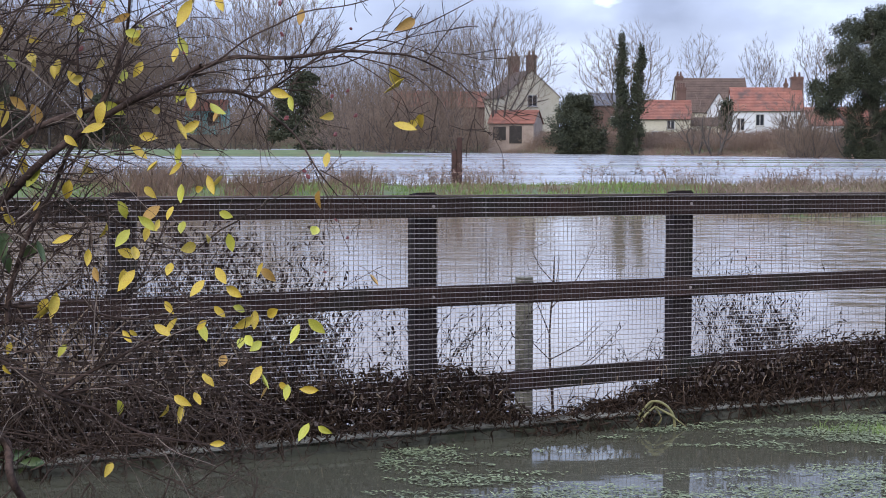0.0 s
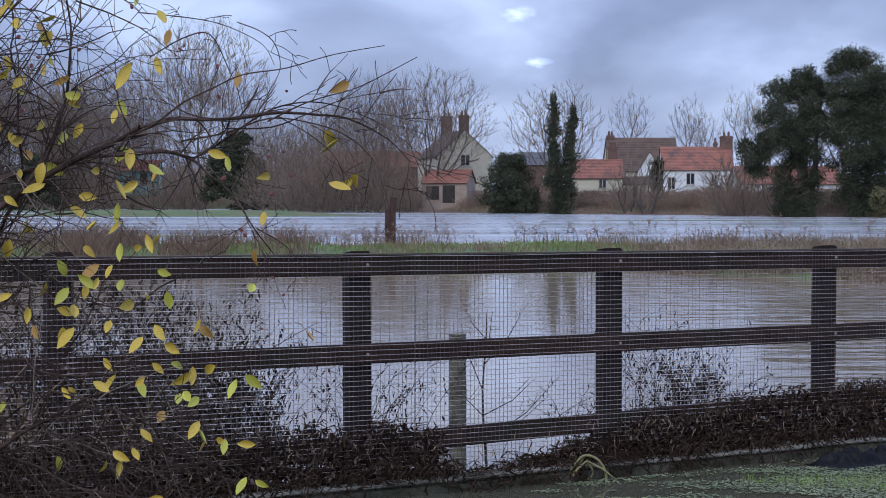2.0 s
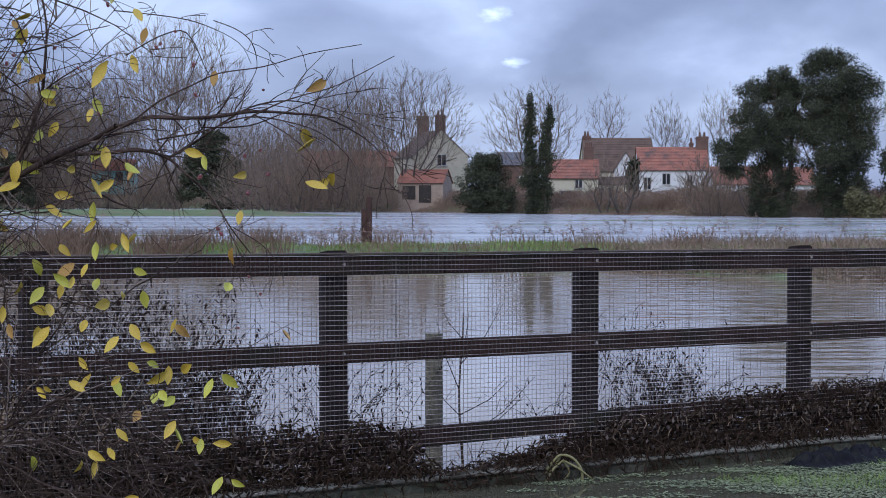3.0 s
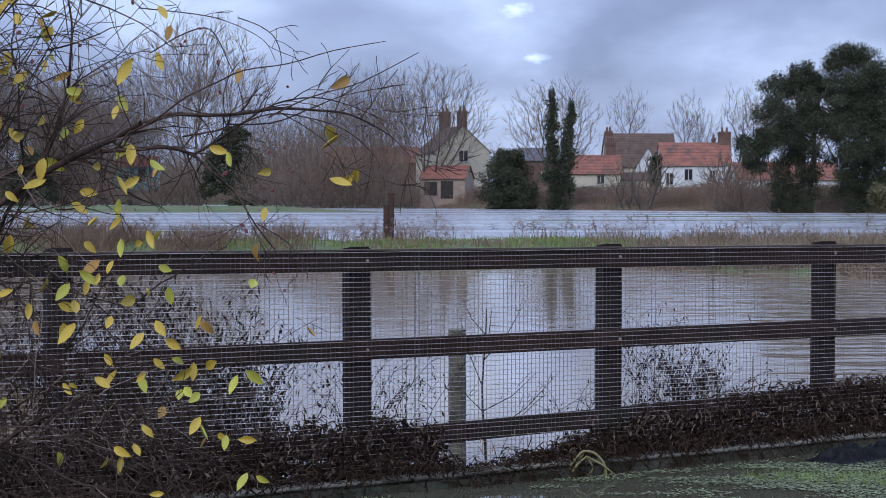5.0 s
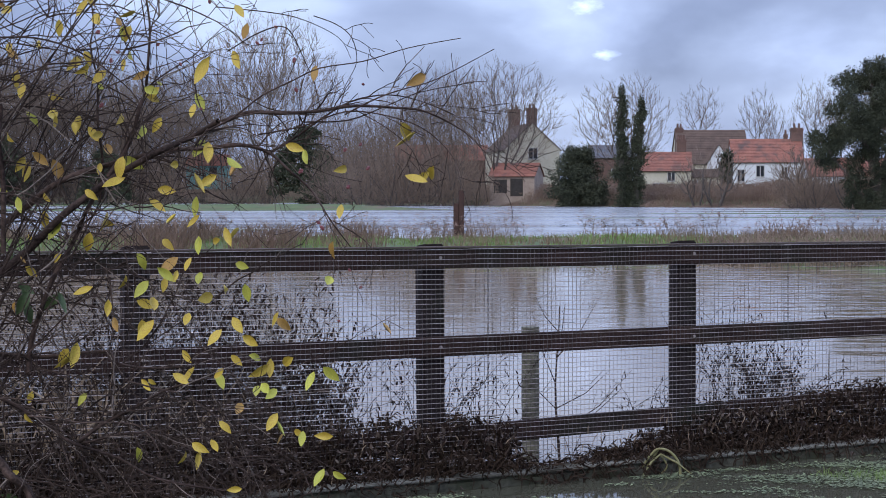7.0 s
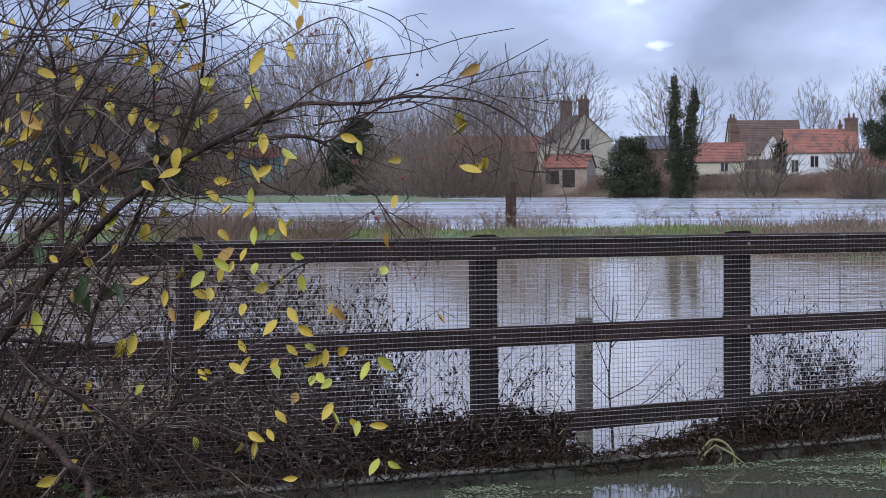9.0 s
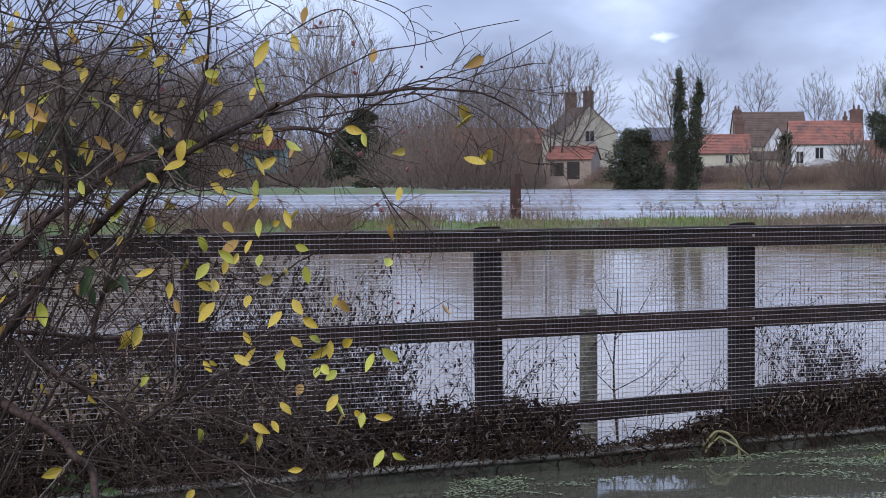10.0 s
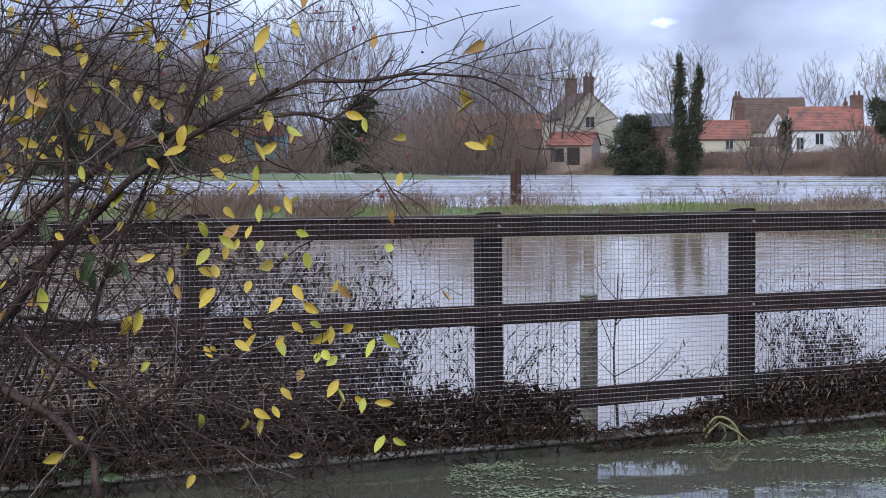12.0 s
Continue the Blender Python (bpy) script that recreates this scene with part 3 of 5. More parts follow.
gable_house("cottage", "cream rendered two-storey cottage with brown tiled roof", 13.1, 214, 1.4, 7.4, 11, 5.9, 9.3, 14, M_CREAM, M_BROWNTILE,
            [(0.1, 4.6, 1.3, 1.5, "window")], [(0.1, 0.7, 8.6, 11.3, 1.2, 2), (0.1, 10.0, 8.6, 11.6, 1.4, 2)])
gable_house("outhouse", "small brick outhouse with red pantile roof and dark doorway", 0.7, 206, 1.1, 5.8, 5, 2.7, 4.3, -14, M_OUT, M_PANTILE,
            [(0.6, 0.1, 1.6, 2.2, "door"), (-1.5, 0.5, 1.7, 1.7, "door")], across=True)
gable_house("farm_range", "long low farm building with red pantile roof behind bare trees", -42.1, 238, 1.5, 13.5, 6, 5.0, 7.2, 4, M_BRICK, M_PANTILE,
            [(-3, 2, 1.2, 1.2, "window"), (2.5, 2, 1.2, 1.2, "window")], across=True)
gable_house("barn", "brick barn with grey slate roof", 61.4, 232, 1.4, 5.6, 7, 5.2, 7.0, 3, M_BRICK, M_SLATE, [(0.5, 2.4, 1.2, 1.2, "window")], across=True)
gable_house("bungalow", "low cream bungalow with weathered red pantile roof", 94.5, 205, 1.3, 6.2, 6, 3.1, 5.4, -3, M_CREAM, M_PANTILE,
            [(-1.0, 0.6, 1.5, 0.9, "window"), (0.6, 1.7, 1.0, 1.2, "window")], [(2.0, 3.4, 5.0, 7.0, 1.2, 4)], across=True)
gable_house("tall_house", "tall house with dark brown plain-tiled roof and brick chimney", 123.8, 216, 1.3, 9.1, 8, 4.2, 8.6, 3, M_CREAM, M_BROWNTILE,
            [(-1.5, 2.2, 1.2, 1.2, "window"), (2.2, 2.2, 1.2, 1.2, "window")], [(-4.1, 4.0, 5.5, 8.9, 1.0, 2)], across=True)
gable_house("annexe", "low cream rendered annexe wall with a lean roof", 115.9, 206, 1.3, 4.8, 3, 2.3, 3.2, 2, M_CREAM, M_BROWNTILE, [(-1.0, 0.9, 1.0, 0.9, "window")], across=True)
gable_house("cross_wing", "narrow gabled wing with white barge and dark tiles", 126.2, 208, 1.3, 2.9, 5, 4.0, 6.3, -8, M_WHITE, M_BROWNTILE)
gable_house("white_house", "white limewashed house with orange-red pantile roof", 155.9, 208, 1.3, 8.8, 7, 4.2, 7.1, -2, M_WHITE, M_PANTILE,
            [(-3.4, 1.6, 1.0, 1.6, "window"), (-1.0, 2.2, 1.1, 1.5, "window"), (2.0, 2.0, 0.8, 1.5, "window"), (3.4, 0.4, 0.9, 1.0, "window")], [(4.0, 3.6, 6.0, 8.5, 1.5, 2), (2.6, 3.6, 6.4, 7.7, 0.5, 1)], across=True)
gable_house("long_barn", "low pantiled barn half hidden by ivy-clad trees", 212.4, 190, 1.3, 12, 6, 2.2, 4.2, 2, M_WHITE, M_PANTILE, [(-2, 0.8, 1, 1, "window")], across=True)
gable_house("boat_shed", "teal boarded shed with a red roof behind the wood", -186.6, 262, 3.6, 6.6, 5, 2.7, 4.4, 3, M_TEAL, M_PANTILE, [(-1.4, 0.9, 1.0, 1.0, "window"), (1.0, 0.2, 1.2, 2.1, "door")], across=True)

# ---- trees ----


def branching(rng, starts, centre, radii, count, reach=0.45, droop=0.6, shell=0.5, low=-1.0):
    """Nodes of a tree that fills a crown: each point of the crown joins the node that it reaches with the least detour.
    starts: lines of stem points. Returns places and each node's parent."""
    places, parent, path = [], [], []
    for line in starts:
        for i, p in enumerate(line):
            places.append(np.array(p))
            parent.append(len(places) - 2 if i else -1)
            path.append(path[-1] + float(np.linalg.norm(places[-1] - places[-2])) if i else 0.0)
    fork = places[len(starts[0]) - 1]
    cloud = []
    while len(cloud) < count:
        d = rand_dir(rng)
        k = rng.random() ** shell
        if d.z * k < low:
            continue
        k *= 1 + 0.22 * noise.noise(d * 2.1 + Vector((radii[0], centre[2], 0)))
        cloud.append(np.array((centre[0] + d.x * k * radii[0], centre[1] + d.y * k * radii[1], centre[2] + d.z * k * radii[2])))
    cloud.sort(key=lambda p: float(np.linalg.norm(p - fork)))
    nodes = np.zeros((len(places) + count, 3))
    nodes[:len(places)] = places
    ways = np.zeros(len(nodes))
    ways[:len(places)] = path
    n = len(places)
    first = [i for i in range(n) if parent[i] == -1]
    ways[first] += 2.0 * radii[2]
    for p in cloud:
        gap = nodes[:n] - p
        far_off = np.sqrt((gap * gap).sum(axis=1))
        j = int(np.argmin(far_off + reach * ways[:n] + droop * np.maximum(gap[:, 2], 0)))
        nodes[n] = p
        parent.append(j)
        ways[n] = ways[j] + far_off[j]
        n += 1
    return nodes, parent


def crown_tree(name, label, place, height, width, seed, count=1000, fork=0.3, stems=1, thin=0.013, mat=None, twigs=3, twig=0.05, lift=0.7, lean=0.0, spread=0.1, low=-1.0, mid=0.62, group="bare trees beyond the meadow", trunk=0.2, reach=0.45, limbs=7):
    """A bare tree whose branches fan out to fill an uneven round crown, ending in fine twigs."""
    rng = random.Random(seed)
    starts = []
    for k in range(stems):
        a = 2 * math.pi * k / max(stems, 1) + rng.uniform(-.3, .3)
        out = spread * width * (stems > 1) * rng.uniform(.5, 1.3)
        starts.append([(0.12 * math.cos(a) * (stems > 1) + (out * math.cos(a) + lean * height * fork) * t ** 1.2, (0.12 * (stems > 1) + out * t) * math.sin(a), -0.3 + (height * fork + 0.3) * t) for t in (0, .33, .66, 1)])
    centre = (lean * height, 0, height * mid)
    nodes, parent = branching(rng, starts, centre, (width / 2, width / 2, height * (0.98 - mid)), count, reach=reach, low=low)
    n = len(nodes)
    kids = [[] for _ in range(n)]
    for i in range(n):
        if parent[i] >= 0:
            kids[parent[i]].append(i)
    tips = [1] * n
    for i in range(n - 1, -1, -1):
        if kids[i]:
            tips[i] = sum(tips[k] for k in kids[i])
    thick = max(tips)
    radius = [thin + (trunk - thin) * (t / thick) ** 0.62 * (t > 1) for t in tips]
    main = [max(k, key=lambda c: tips[c]) if k else -1 for k in kids]
    # ease the corners along each bough
    for _ in range(2):
        eased = nodes.copy()
        for i in range(n):
            if parent[i] >= 0 and main[i] >= 0:
                eased[i] = 0.5 * nodes[i] + 0.25 * nodes[parent[i]] + 0.25 * nodes[main[i]]
        nodes = eased
    roots = [i for i in range(n) if parent[i] < 0]
    chains = []
    for i in range(n):
        if parent[i] >= 0 and main[parent[i]] == i:
            continue
        line = [] if parent[i] < 0 else [parent[i]]
        j = i
        while j >= 0:
            line.append(j)
            j = main[j]
        chains.append((tips[i], parent[i] < 0, [(Vector(nodes[q]), min(radius[q], radius[i]) * (0.8 if q == parent[i] else 1)) for q in line]))
    fine = []
    for i in range(n):
        if kids[i] and rng.random() < 0.5:
            continue
        d0 = Vector(nodes[i] - nodes[parent[i]]).normalized() if parent[i] >= 0 else Vector((0, 0, 1))
        if parent[i] < 0:
            continue
        for _ in range(twigs):
            d = (d0 + rand_dir(rng) * 0.55 + Vector((0, 0, lift * 0.6))).normalized()
            ln = height * twig * rng.uniform(.5, 1.4)
            p = Vector(nodes[i])
            q = p + d * ln * 0.5
            fine.append([(p, thin * 0.9), (q, thin * 0.75), (q + (d + Vector((0, 0, lift * 0.35)) + rand_dir(rng) * 0.15).normalized() * ln * 0.5, thin * 0.45)])
    tree = thing(name, place, label, "tree", group)
    chains.sort(key=lambda c: (not c[1], -c[0]))
    for k, (_, root, line) in enumerate(chains[:limbs + len(roots)]):
        link("trunk" if root else "limb", tubes("trunk" if root else "limb", [line], 6), M_BARK, tree)
    link("crown", tubes("crown", [c[2] for c in chains[limbs + len(roots):]] + fine, 3), mat or M_TWIG, tree)["kind"] = "stuff"
    return tree


def ground_at(b, d):
    x, y = far(b, d)
    return (x, y, ground_height(x, y) - 0.15)


def put_copy(tree, b, d, size, turn):
    copy_thing(tree, Matrix.Translation(ground_at(b, d)) @ Matrix.Rotation(radians(turn), 4, "Z") @ Matrix.Scale(size, 4))


poplar = crown_tree("bare_poplar", "tall bare many-stemmed tree with fine upright twigs", ground_at(-149.0, 252), 30.0, 24, 11, 2600, fork=0.20, stems=6, spread=0.16, mid=0.58, thin=0.021, trunk=0.24, twigs=4, lift=0.5)
ash = crown_tree("bare_ash", "bare spreading tree with arching fine twigs", ground_at(-9.0, 208), 19.0, 14.5, 23, 1350, fork=0.34, stems=2, spread=0.09, lean=0.06, mid=0.62, thin=0.0145, trunk=0.22, twigs=4)
slim = crown_tree("bare_slim_tree", "slim bare tree with upswept twigs", ground_at(115.0, 262), 17.6, 7.4, 37, 300, fork=0.45, mid=0.68, thin=0.0115, trunk=0.14, lift=0.7, twigs=5)
tall = crown_tree("bare_upright_tree", "tall upright bare tree with dense fine twigs", ground_at(-49.0, 236), 20.5, 9.0, 29, 750, fork=0.3, stems=2, spread=0.06, mid=0.60, thin=0.017, trunk=0.17, lift=0.8, twig=0.06, twigs=2)
thorn = crown_tree("bare_thorn", "small leaning bare hawthorn at the water's edge", ground_at(124.5, 172), 7.2, 7.0, 41, 320, fork=0.28, stems=2, lean=0.06, spread=0.14, mid=0.56, thin=0.02, trunk=0.17, twig=0.06)
for b, d, s, a in ((-201.4, 270, .78, 80), (-229.0, 262, .72, 10), (-256.6, 268, .82, 300), (-291.0, 262, .78, 150), (-325.5, 265, .88, 210), (-349.7, 258, .8, 60), (-215.2, 248, .72, 300), (-270.3, 250, .8, 240), (-297.9, 248, .86, 20), (-339.3, 246, .9, 330)):
    put_copy(poplar, b, d, s, a)
for b, d, s, a in ((-33.0, 240, .98, 130), (-64.0, 240, .90, 220), (-22.5, 246, .92, 20), (-79.0, 250, .86, 320), (-92.0, 244, .80, 100), (-104.0, 256, .84, 200), (-116.0, 248, .80, 260), (-176.0, 262, .98, 175), (-190.0, 258, .90, 35), (-41.0, 255, .95, 75), (-56.0, 258, .88, 290), (-71.0, 262, .86, 150), (-236.0, 250, 1.0, 190), (-283.0, 246, 1.05, 250), (-311.0, 250, 1.0, 15)):
    put_copy(tall, b, d, s, a)
for b, d, s, a in ((-77.2, 224, .66, 200), (-242.8, 245, .8, 30), (-308.3, 240, .85, 140), (-98.0, 230, .64, 160), (-35.0, 222, .60, 250), (246.0, 158, .74, 20), (224.0, 160, .66, 110), (72.0, 190, .78, 215)):
    put_copy(ash, b, d, s, a)
for b, d, s, a in ((149.5, 268, .96, 50), (158.5, 275, .84, 170), (182.0, 262, 1.0, 260), (192.0, 250, .98, 330), (200.0, 256, .92, 100), (33.1, 290, .55, 80), (24.0, 280, .50, 140), (84.0, 262, .52, 20), (104.0, 270, .55, 200)):
    put_copy(slim, b, d, s, a)
for b, d, s, a in ((112.5, 176, .80, 200), (177.9, 160, 1.0, 120), (171.3, 162, .85, 30), (205.0, 148, .8, 330)):
    put_copy(thorn, b, d, s, a)

scrub = crown_tree("bare_scrub", "rounded russet thicket of bare willow scrub", ground_at(-91.0, 205), 8.2, 9.6, 53, 900, fork=0.10, stems=7, spread=0.12, low=-0.55, mid=0.40, thin=0.019, mat=M_SCRUB, group="scrub along the far shore", trunk=0.09, twig=0.10, twigs=2, lift=0.6, reach=0.6, limbs=9)
for b, d, s, a in ((-72.1, 204, 1.0, 40), (-53.1, 206, 1.05, 90), (-35.9, 204, .95, 200), (-20.3, 203, .68, 300), (-108.3, 214, .9, 10), (-156.6, 240, .9, 60), (-170.3, 238, .85, 120), (-208.3, 244, 1.0, 250), (-235.9, 250, 1.05, 170), (-263.4, 250, .95, 20), (-291.0, 252, 1.05, 80), (-318.6, 252, .9, 190), (-342.8, 250, 1.05, 240), (174.5, 158, .5, 70), (183.1, 156, .62, 160), (207.2, 152, .5, 30), (-63.4, 216, 1.2, 250), (-44.5, 214, 1.15, 30), (-80.7, 218, 1.15, 130), (-187.6, 250, .7, 30), (-220.3, 256, 1.2, 30), (-277.2, 258, 1.2, 100)):
    put_copy(scrub, b, d, s, a)


def leafy(rng, blobs, count, size):
    """Leaves on and in a heap of uneven clumps; each blob is (centre, radii)."""
    items = []
    weights = [r[0] * r[2] for _, r in blobs]
    for c, r in rng.choices(blobs, weights, k=count):
        d = rand_dir(rng)
        k = rng.uniform(0.5, 1.06) * (1 + 0.22 * noise.noise(d * 2.3 + Vector(c)))
        p = Vector(c) + Vector((d.x * r[0], d.y * r[1], d.z * r[2])) * k
        out = (d + rand_dir(rng) * 0.9 + Vector((0, 0, -0.35))).normalized()
        side = out.cross(rand_dir(rng)).normalized()
        s = size * rng.uniform(0.6, 1.4)
        if rng.random() < 0.2:
            # older, larger leaves in the shade inside
            p = Vector(c).lerp(p, rng.uniform(0.3, 0.75))
            s *= 1.7
        items.append((p, out, side, s, s * 0.8))
    return items


def ivy_tree(name, label, b, d, stems, blobs, count, size, seed, mat=None, category="tree"):
    rng = random.Random(seed)
    tree = thing(name, ground_at(b, d), label, category)
    lines = []
    for x, y, h, r, lx in stems:
        n = 9
        lines.append([(Vector((x + lx * (i / n) ** 1.3 + 0.12 * math.sin(i * 1.7 + x), y, h * i / n)), r * (1 - 0.7 * i / n)) for i in range(n + 1)])
        for k in range(7):
            t = rng.uniform(0.3, 0.95)
            p = Vector((x + lx * t ** 1.3, y, h * t))
            dd = (rand_dir(rng) + Vector((0, 0, 0.4))).normalized()
            lines.append([(p + dd * q * h * 0.024 + Vector((0, 0, -0.02 * q * q)), r * 0.35 * (1 - q / 6)) for q in range(6)])
    link("trunk", tubes("trunk", lines, 7), M_BARK, tree)
    link("crown", leaves_mesh("crown", leafy(rng, blobs, count, size)), mat or M_IVY, tree)
    return tree


def clumps(rng, n, x, y, z, rad):
    """n uneven clumps inside the box x, y, z."""
    return [((rng.uniform(*x), rng.uniform(*y), rng.uniform(*z)), (rad * rng.uniform(.7, 1.3), rad * rng.uniform(.7, 1.3), rad * rng.uniform(.6, 1.1))) for _ in range(n)]


rng = random.Random(5)
# the clipped-looking round evergreen by the cottage
blobs = []
for k in range(95):
    z = rng.uniform(0.3, 6.9)
    w = 4.5 * max(0.05, 1 - ((z - 2.3) / 5.6) ** 2)
    a = rng.uniform(0, 2 * math.pi)
    q = 0.74 * math.sqrt(rng.random())
    blobs.append(((w * q * math.cos(a), w * q * math.sin(a), z), (1.1 * rng.uniform(.7, 1.2), 1.1, 0.9)))
ivy_tree("evergreen_bush", "large dense rounded dark evergreen bush", 41.0, 190, [(0, 0, 5, 0.3, 0)], blobs, 36000, 0.15, 71)
# twin stems wrapped in ivy with bare tops
blobs = []
for x0, lx, h in ((-0.5, -0.15, 13.6), (0.75, 0.85, 12.2)):
    for k in range(26):
        t = (k + rng.random()) / 26
        w = (1.15 * (1 - t) ** 0.7 + 0.28) * rng.uniform(.7, 1.2)
        blobs.append(((x0 + lx * t + rng.uniform(-.35, .35) * w, rng.uniform(-.4, .4), 0.4 + h * t), (w * rng.uniform(.7, 1.1), w * 0.8, 0.75)))
ivy_tree("ivy_clad_tree", "twin-stemmed tree wrapped in dark ivy with bare top twigs", 71.0, 182, [(-0.6, 0, 13.8, 0.4, -0.1), (0.9, 0, 12.4, 0.35, 0.75)], blobs, 22000, 0.15, 72)
# thin ivy pillar by the white house
blobs = [((rng.uniform(-.3, .3), 0, z * 0.3), (0.6, 0.6, 0.6)) for z in range(1, 18)]
ivy_tree("ivy_clad_stump", "narrow dead trunk covered in dark ivy", 130.7, 196, [(0, 0, 5.4, 0.2, 0)], blobs, 2600, 0.24, 73)
# the two great ivy-grown trees and their neighbour
blobs = clumps(rng, 50, (-2.5, 2.5), (-2, 2), (5.5, 12.2), 1.0) + clumps(rng, 30, (-1.8, 1.8), (-1, 1), (0.8, 6.0), 0.85) + clumps(rng, 9, (-1.4, 1.6), (-1, 1), (12.0, 13.6), 0.9) + clumps(rng, 16, (-5.0, -2.0), (-1, 1), (4.4, 7.4), 0.8) + clumps(rng, 9, (-3.2, -1.2), (-1, 1), (6.0, 9.5), 0.9)
ivy_tree("great_ivy_tree", "tall tree smothered in dark ivy, limbs showing through", 216.6, 147, [(0.8, 0, 12.5, 0.42, -0.8), (1.0, 0, 11.5, 0.35, -3.0), (0.2, 0, 6.5, 0.2, -4.6), (1.4, 0.4, 12.5, 0.32, 0.8)], blobs, 90000, 0.11, 74)
blobs = clumps(rng, 64, (-2.9, 2.9), (-2.2, 2.2), (5.0, 13.6), 1.1) + clumps(rng, 34, (-2.2, 2.4), (-1, 1), (0.5, 5.5), 0.95) + clumps(rng, 12, (-2.2, 1.8), (-1, 1), (13.4, 14.9), 0.9) + clumps(rng, 14, (-3.0, -0.6), (-1, 1), (10.5, 13.8), 1.0)
ivy_tree("great_ivy_tree", "broad tall tree smothered in ivy with an olive tinged top", 256.6, 146, [(-0.9, 0, 13.5, 0.45, 0.9), (0.3, 0.3, 13.0, 0.4, 1.5)], blobs, 105000, 0.11, 75)
blobs = clumps(rng, 30, (-2.6, 3.2), (-2, 2), (0.8, 9.5), 1.3)
ivy_tree("dark_evergreen_tree", "dark evergreen tree at the end of the wood", 303.8, 150, [(0, 0, 9, 0.4, 0)], blobs, 20000, 0.18, 76)
blobs = clumps(rng, 16, (-1.9, 2.2), (-1, 1), (0.3, 2.5), 0.7)
ivy_tree("olive_shrub", "rounded olive-brown shrub at the water's edge", 277.9, 141, [(0, 0, 2, 0.1, 0)], blobs, 6000, 0.17, 77, M_OLIVE, "shrub")
# conifer in the wood, and dark evergreen undergrowth
blobs = []
for k in range(60):
    t = rng.random() ** 0.8
    w = 5.6 * (1 - t) ** 0.6 + 0.5
    a = rng.uniform(0, 2 * math.pi)
    blobs.append(((w * 0.8 * math.cos(a), w * 0.8 * math.sin(a), 0.6 + 10.5 * t), (1.4, 1.4, 0.8)))
conifer = ivy_tree("conifer", "dark green conifer among bare trees", -126.2, 236, [(0, 0, 11, 0.35, 0)], blobs, 12000, 0.3, 78)
put_copy(conifer, -113.4, 232, 0.62, 70)
put_copy(conifer, -249.7, 238, 0.75, 200)
put_copy(conifer, -315.2, 236, 0.9, 120)
put_copy(conifer, -184.1, 300, 0.5, 120)


def bramble(b0, b1, deep, height, count, seed, name, label, mat, back=2.0, core_mat=None):
    """A long, tangled bank of stems along the far shore, as one mass."""
    rng = random.Random(seed)
    lines = []
    for k in range(count):
        b = rng.uniform(b0, b1)
        d = shore(b) + back + rng.uniform(0, deep)
        x, y = far(b, d)
        hh = height * (0.55 + 0.75 * (0.5 + noise.noise(Vector((x * 0.16, y * 0.2, seed)))))
        z = ground_height(x, y) - 0.1
        lean = rng.uniform(-0.8, 0.8)
        ln = hh * rng.uniform(0.5, 1.0)
        r = rng.uniform(0.018, 0.035)
        lines.append([((x, y, z), r), ((x + lean * ln * 0.4, y + rng.uniform(-.2, .2), z + ln * 0.75), r * 0.8), ((x + lean * ln, y - rng.uniform(0, .3), z + ln * rng.uniform(0.7, 1.0)), 0.012)])
    tagged(link(name, tubes(name, lines, 3), mat), label, "undergrowth", kind="stuff")


bramble(-16.9, 302.1, 15, 2.1, 15000, 91, "bramble_bank", "brown tangle of dead bramble and hedge along the shore", M_BRAMBLE)
bramble(-373.8, -8.3, 16, 3.0, 6000, 92, "wood_undergrowth", "russet tangle of undergrowth below the bare wood", M_SCRUB)
bramble(-380.7, -15.2, 45, 10.5, 9000, 93, "distant_wood", "dense grey-brown wood of thin bare stems", M_TWIG, back=16)
bramble(-16.9, 302.1, 7, 0.7, 7000, 94, "shore_grass", "low tawny dead grass along the shore", M_BRAMBLE, back=-5)
bramble(-380.7, -15.2, 9, 0.8, 7000, 95, "shore_reeds", "low brown dead reeds along the wooded shore", M_REED, back=-4)
# ---- bank grass, reeds and meadow tufts ----


def blades(name, label, count, seed, where, height, mat, width=0.012, bend=0.5):
    """A mass of thin bent blades; where(rng) gives x, y, base z and a factor of height."""
    rng = random.Random(seed)
    verts, faces = [], []
    for _ in range(count):
        x, y, z, k = where(rng)
        h = height * k * rng.uniform(0.5, 1.25)
        a, w = rng.uniform(0, 2 * math.pi), width * rng.uniform(0.6, 1.4)
        lx, ly = bend * h * rng.uniform(-1, 1), bend * h * rng.uniform(-1, 1)
        dx, dy = math.cos(a) * w / 2, math.sin(a) * w / 2
        o = len(verts)
        verts += [(x - dx, y - dy, z), (x + dx, y + dy, z), (x + lx * 0.35 + dx * 0.7, y + ly * 0.35 + dy * 0.7, z + h * 0.6), (x + lx * 0.35 - dx * 0.7, y + ly * 0.35 - dy * 0.7, z + h * 0.6), (x + lx, y + ly, z + h * 0.95)]
        faces += [(o, o + 1, o + 2, o + 3), (o + 3, o + 2, o + 4)]
    me = bpy.data.meshes.new(name)
    me.from_pydata(verts, [], faces)
    return tagged(link(name, me, mat), label, "grass", kind="stuff")


def on_bank(b0, b1, y0, y1, patch, limit, fade=9e9):
    def where(rng):
        while True:
            b, y = rng.uniform(b0, b1), rng.uniform(y0, y1)
            x = b * y / 1000
            n = noise.noise(Vector((x * 0.5, y * 0.3, patch)))
            if ground_height(x, y) > -0.22 and n > limit and rng.random() < smoothstep(fade, fade - 70, b + 120 * noise.noise(Vector((x * 0.35, y * 0.1, 6)))):
                return x, y, ground_height(x, y) - 0.03, 0.75 + 0.8 * max(n - limit, 0)
    return where


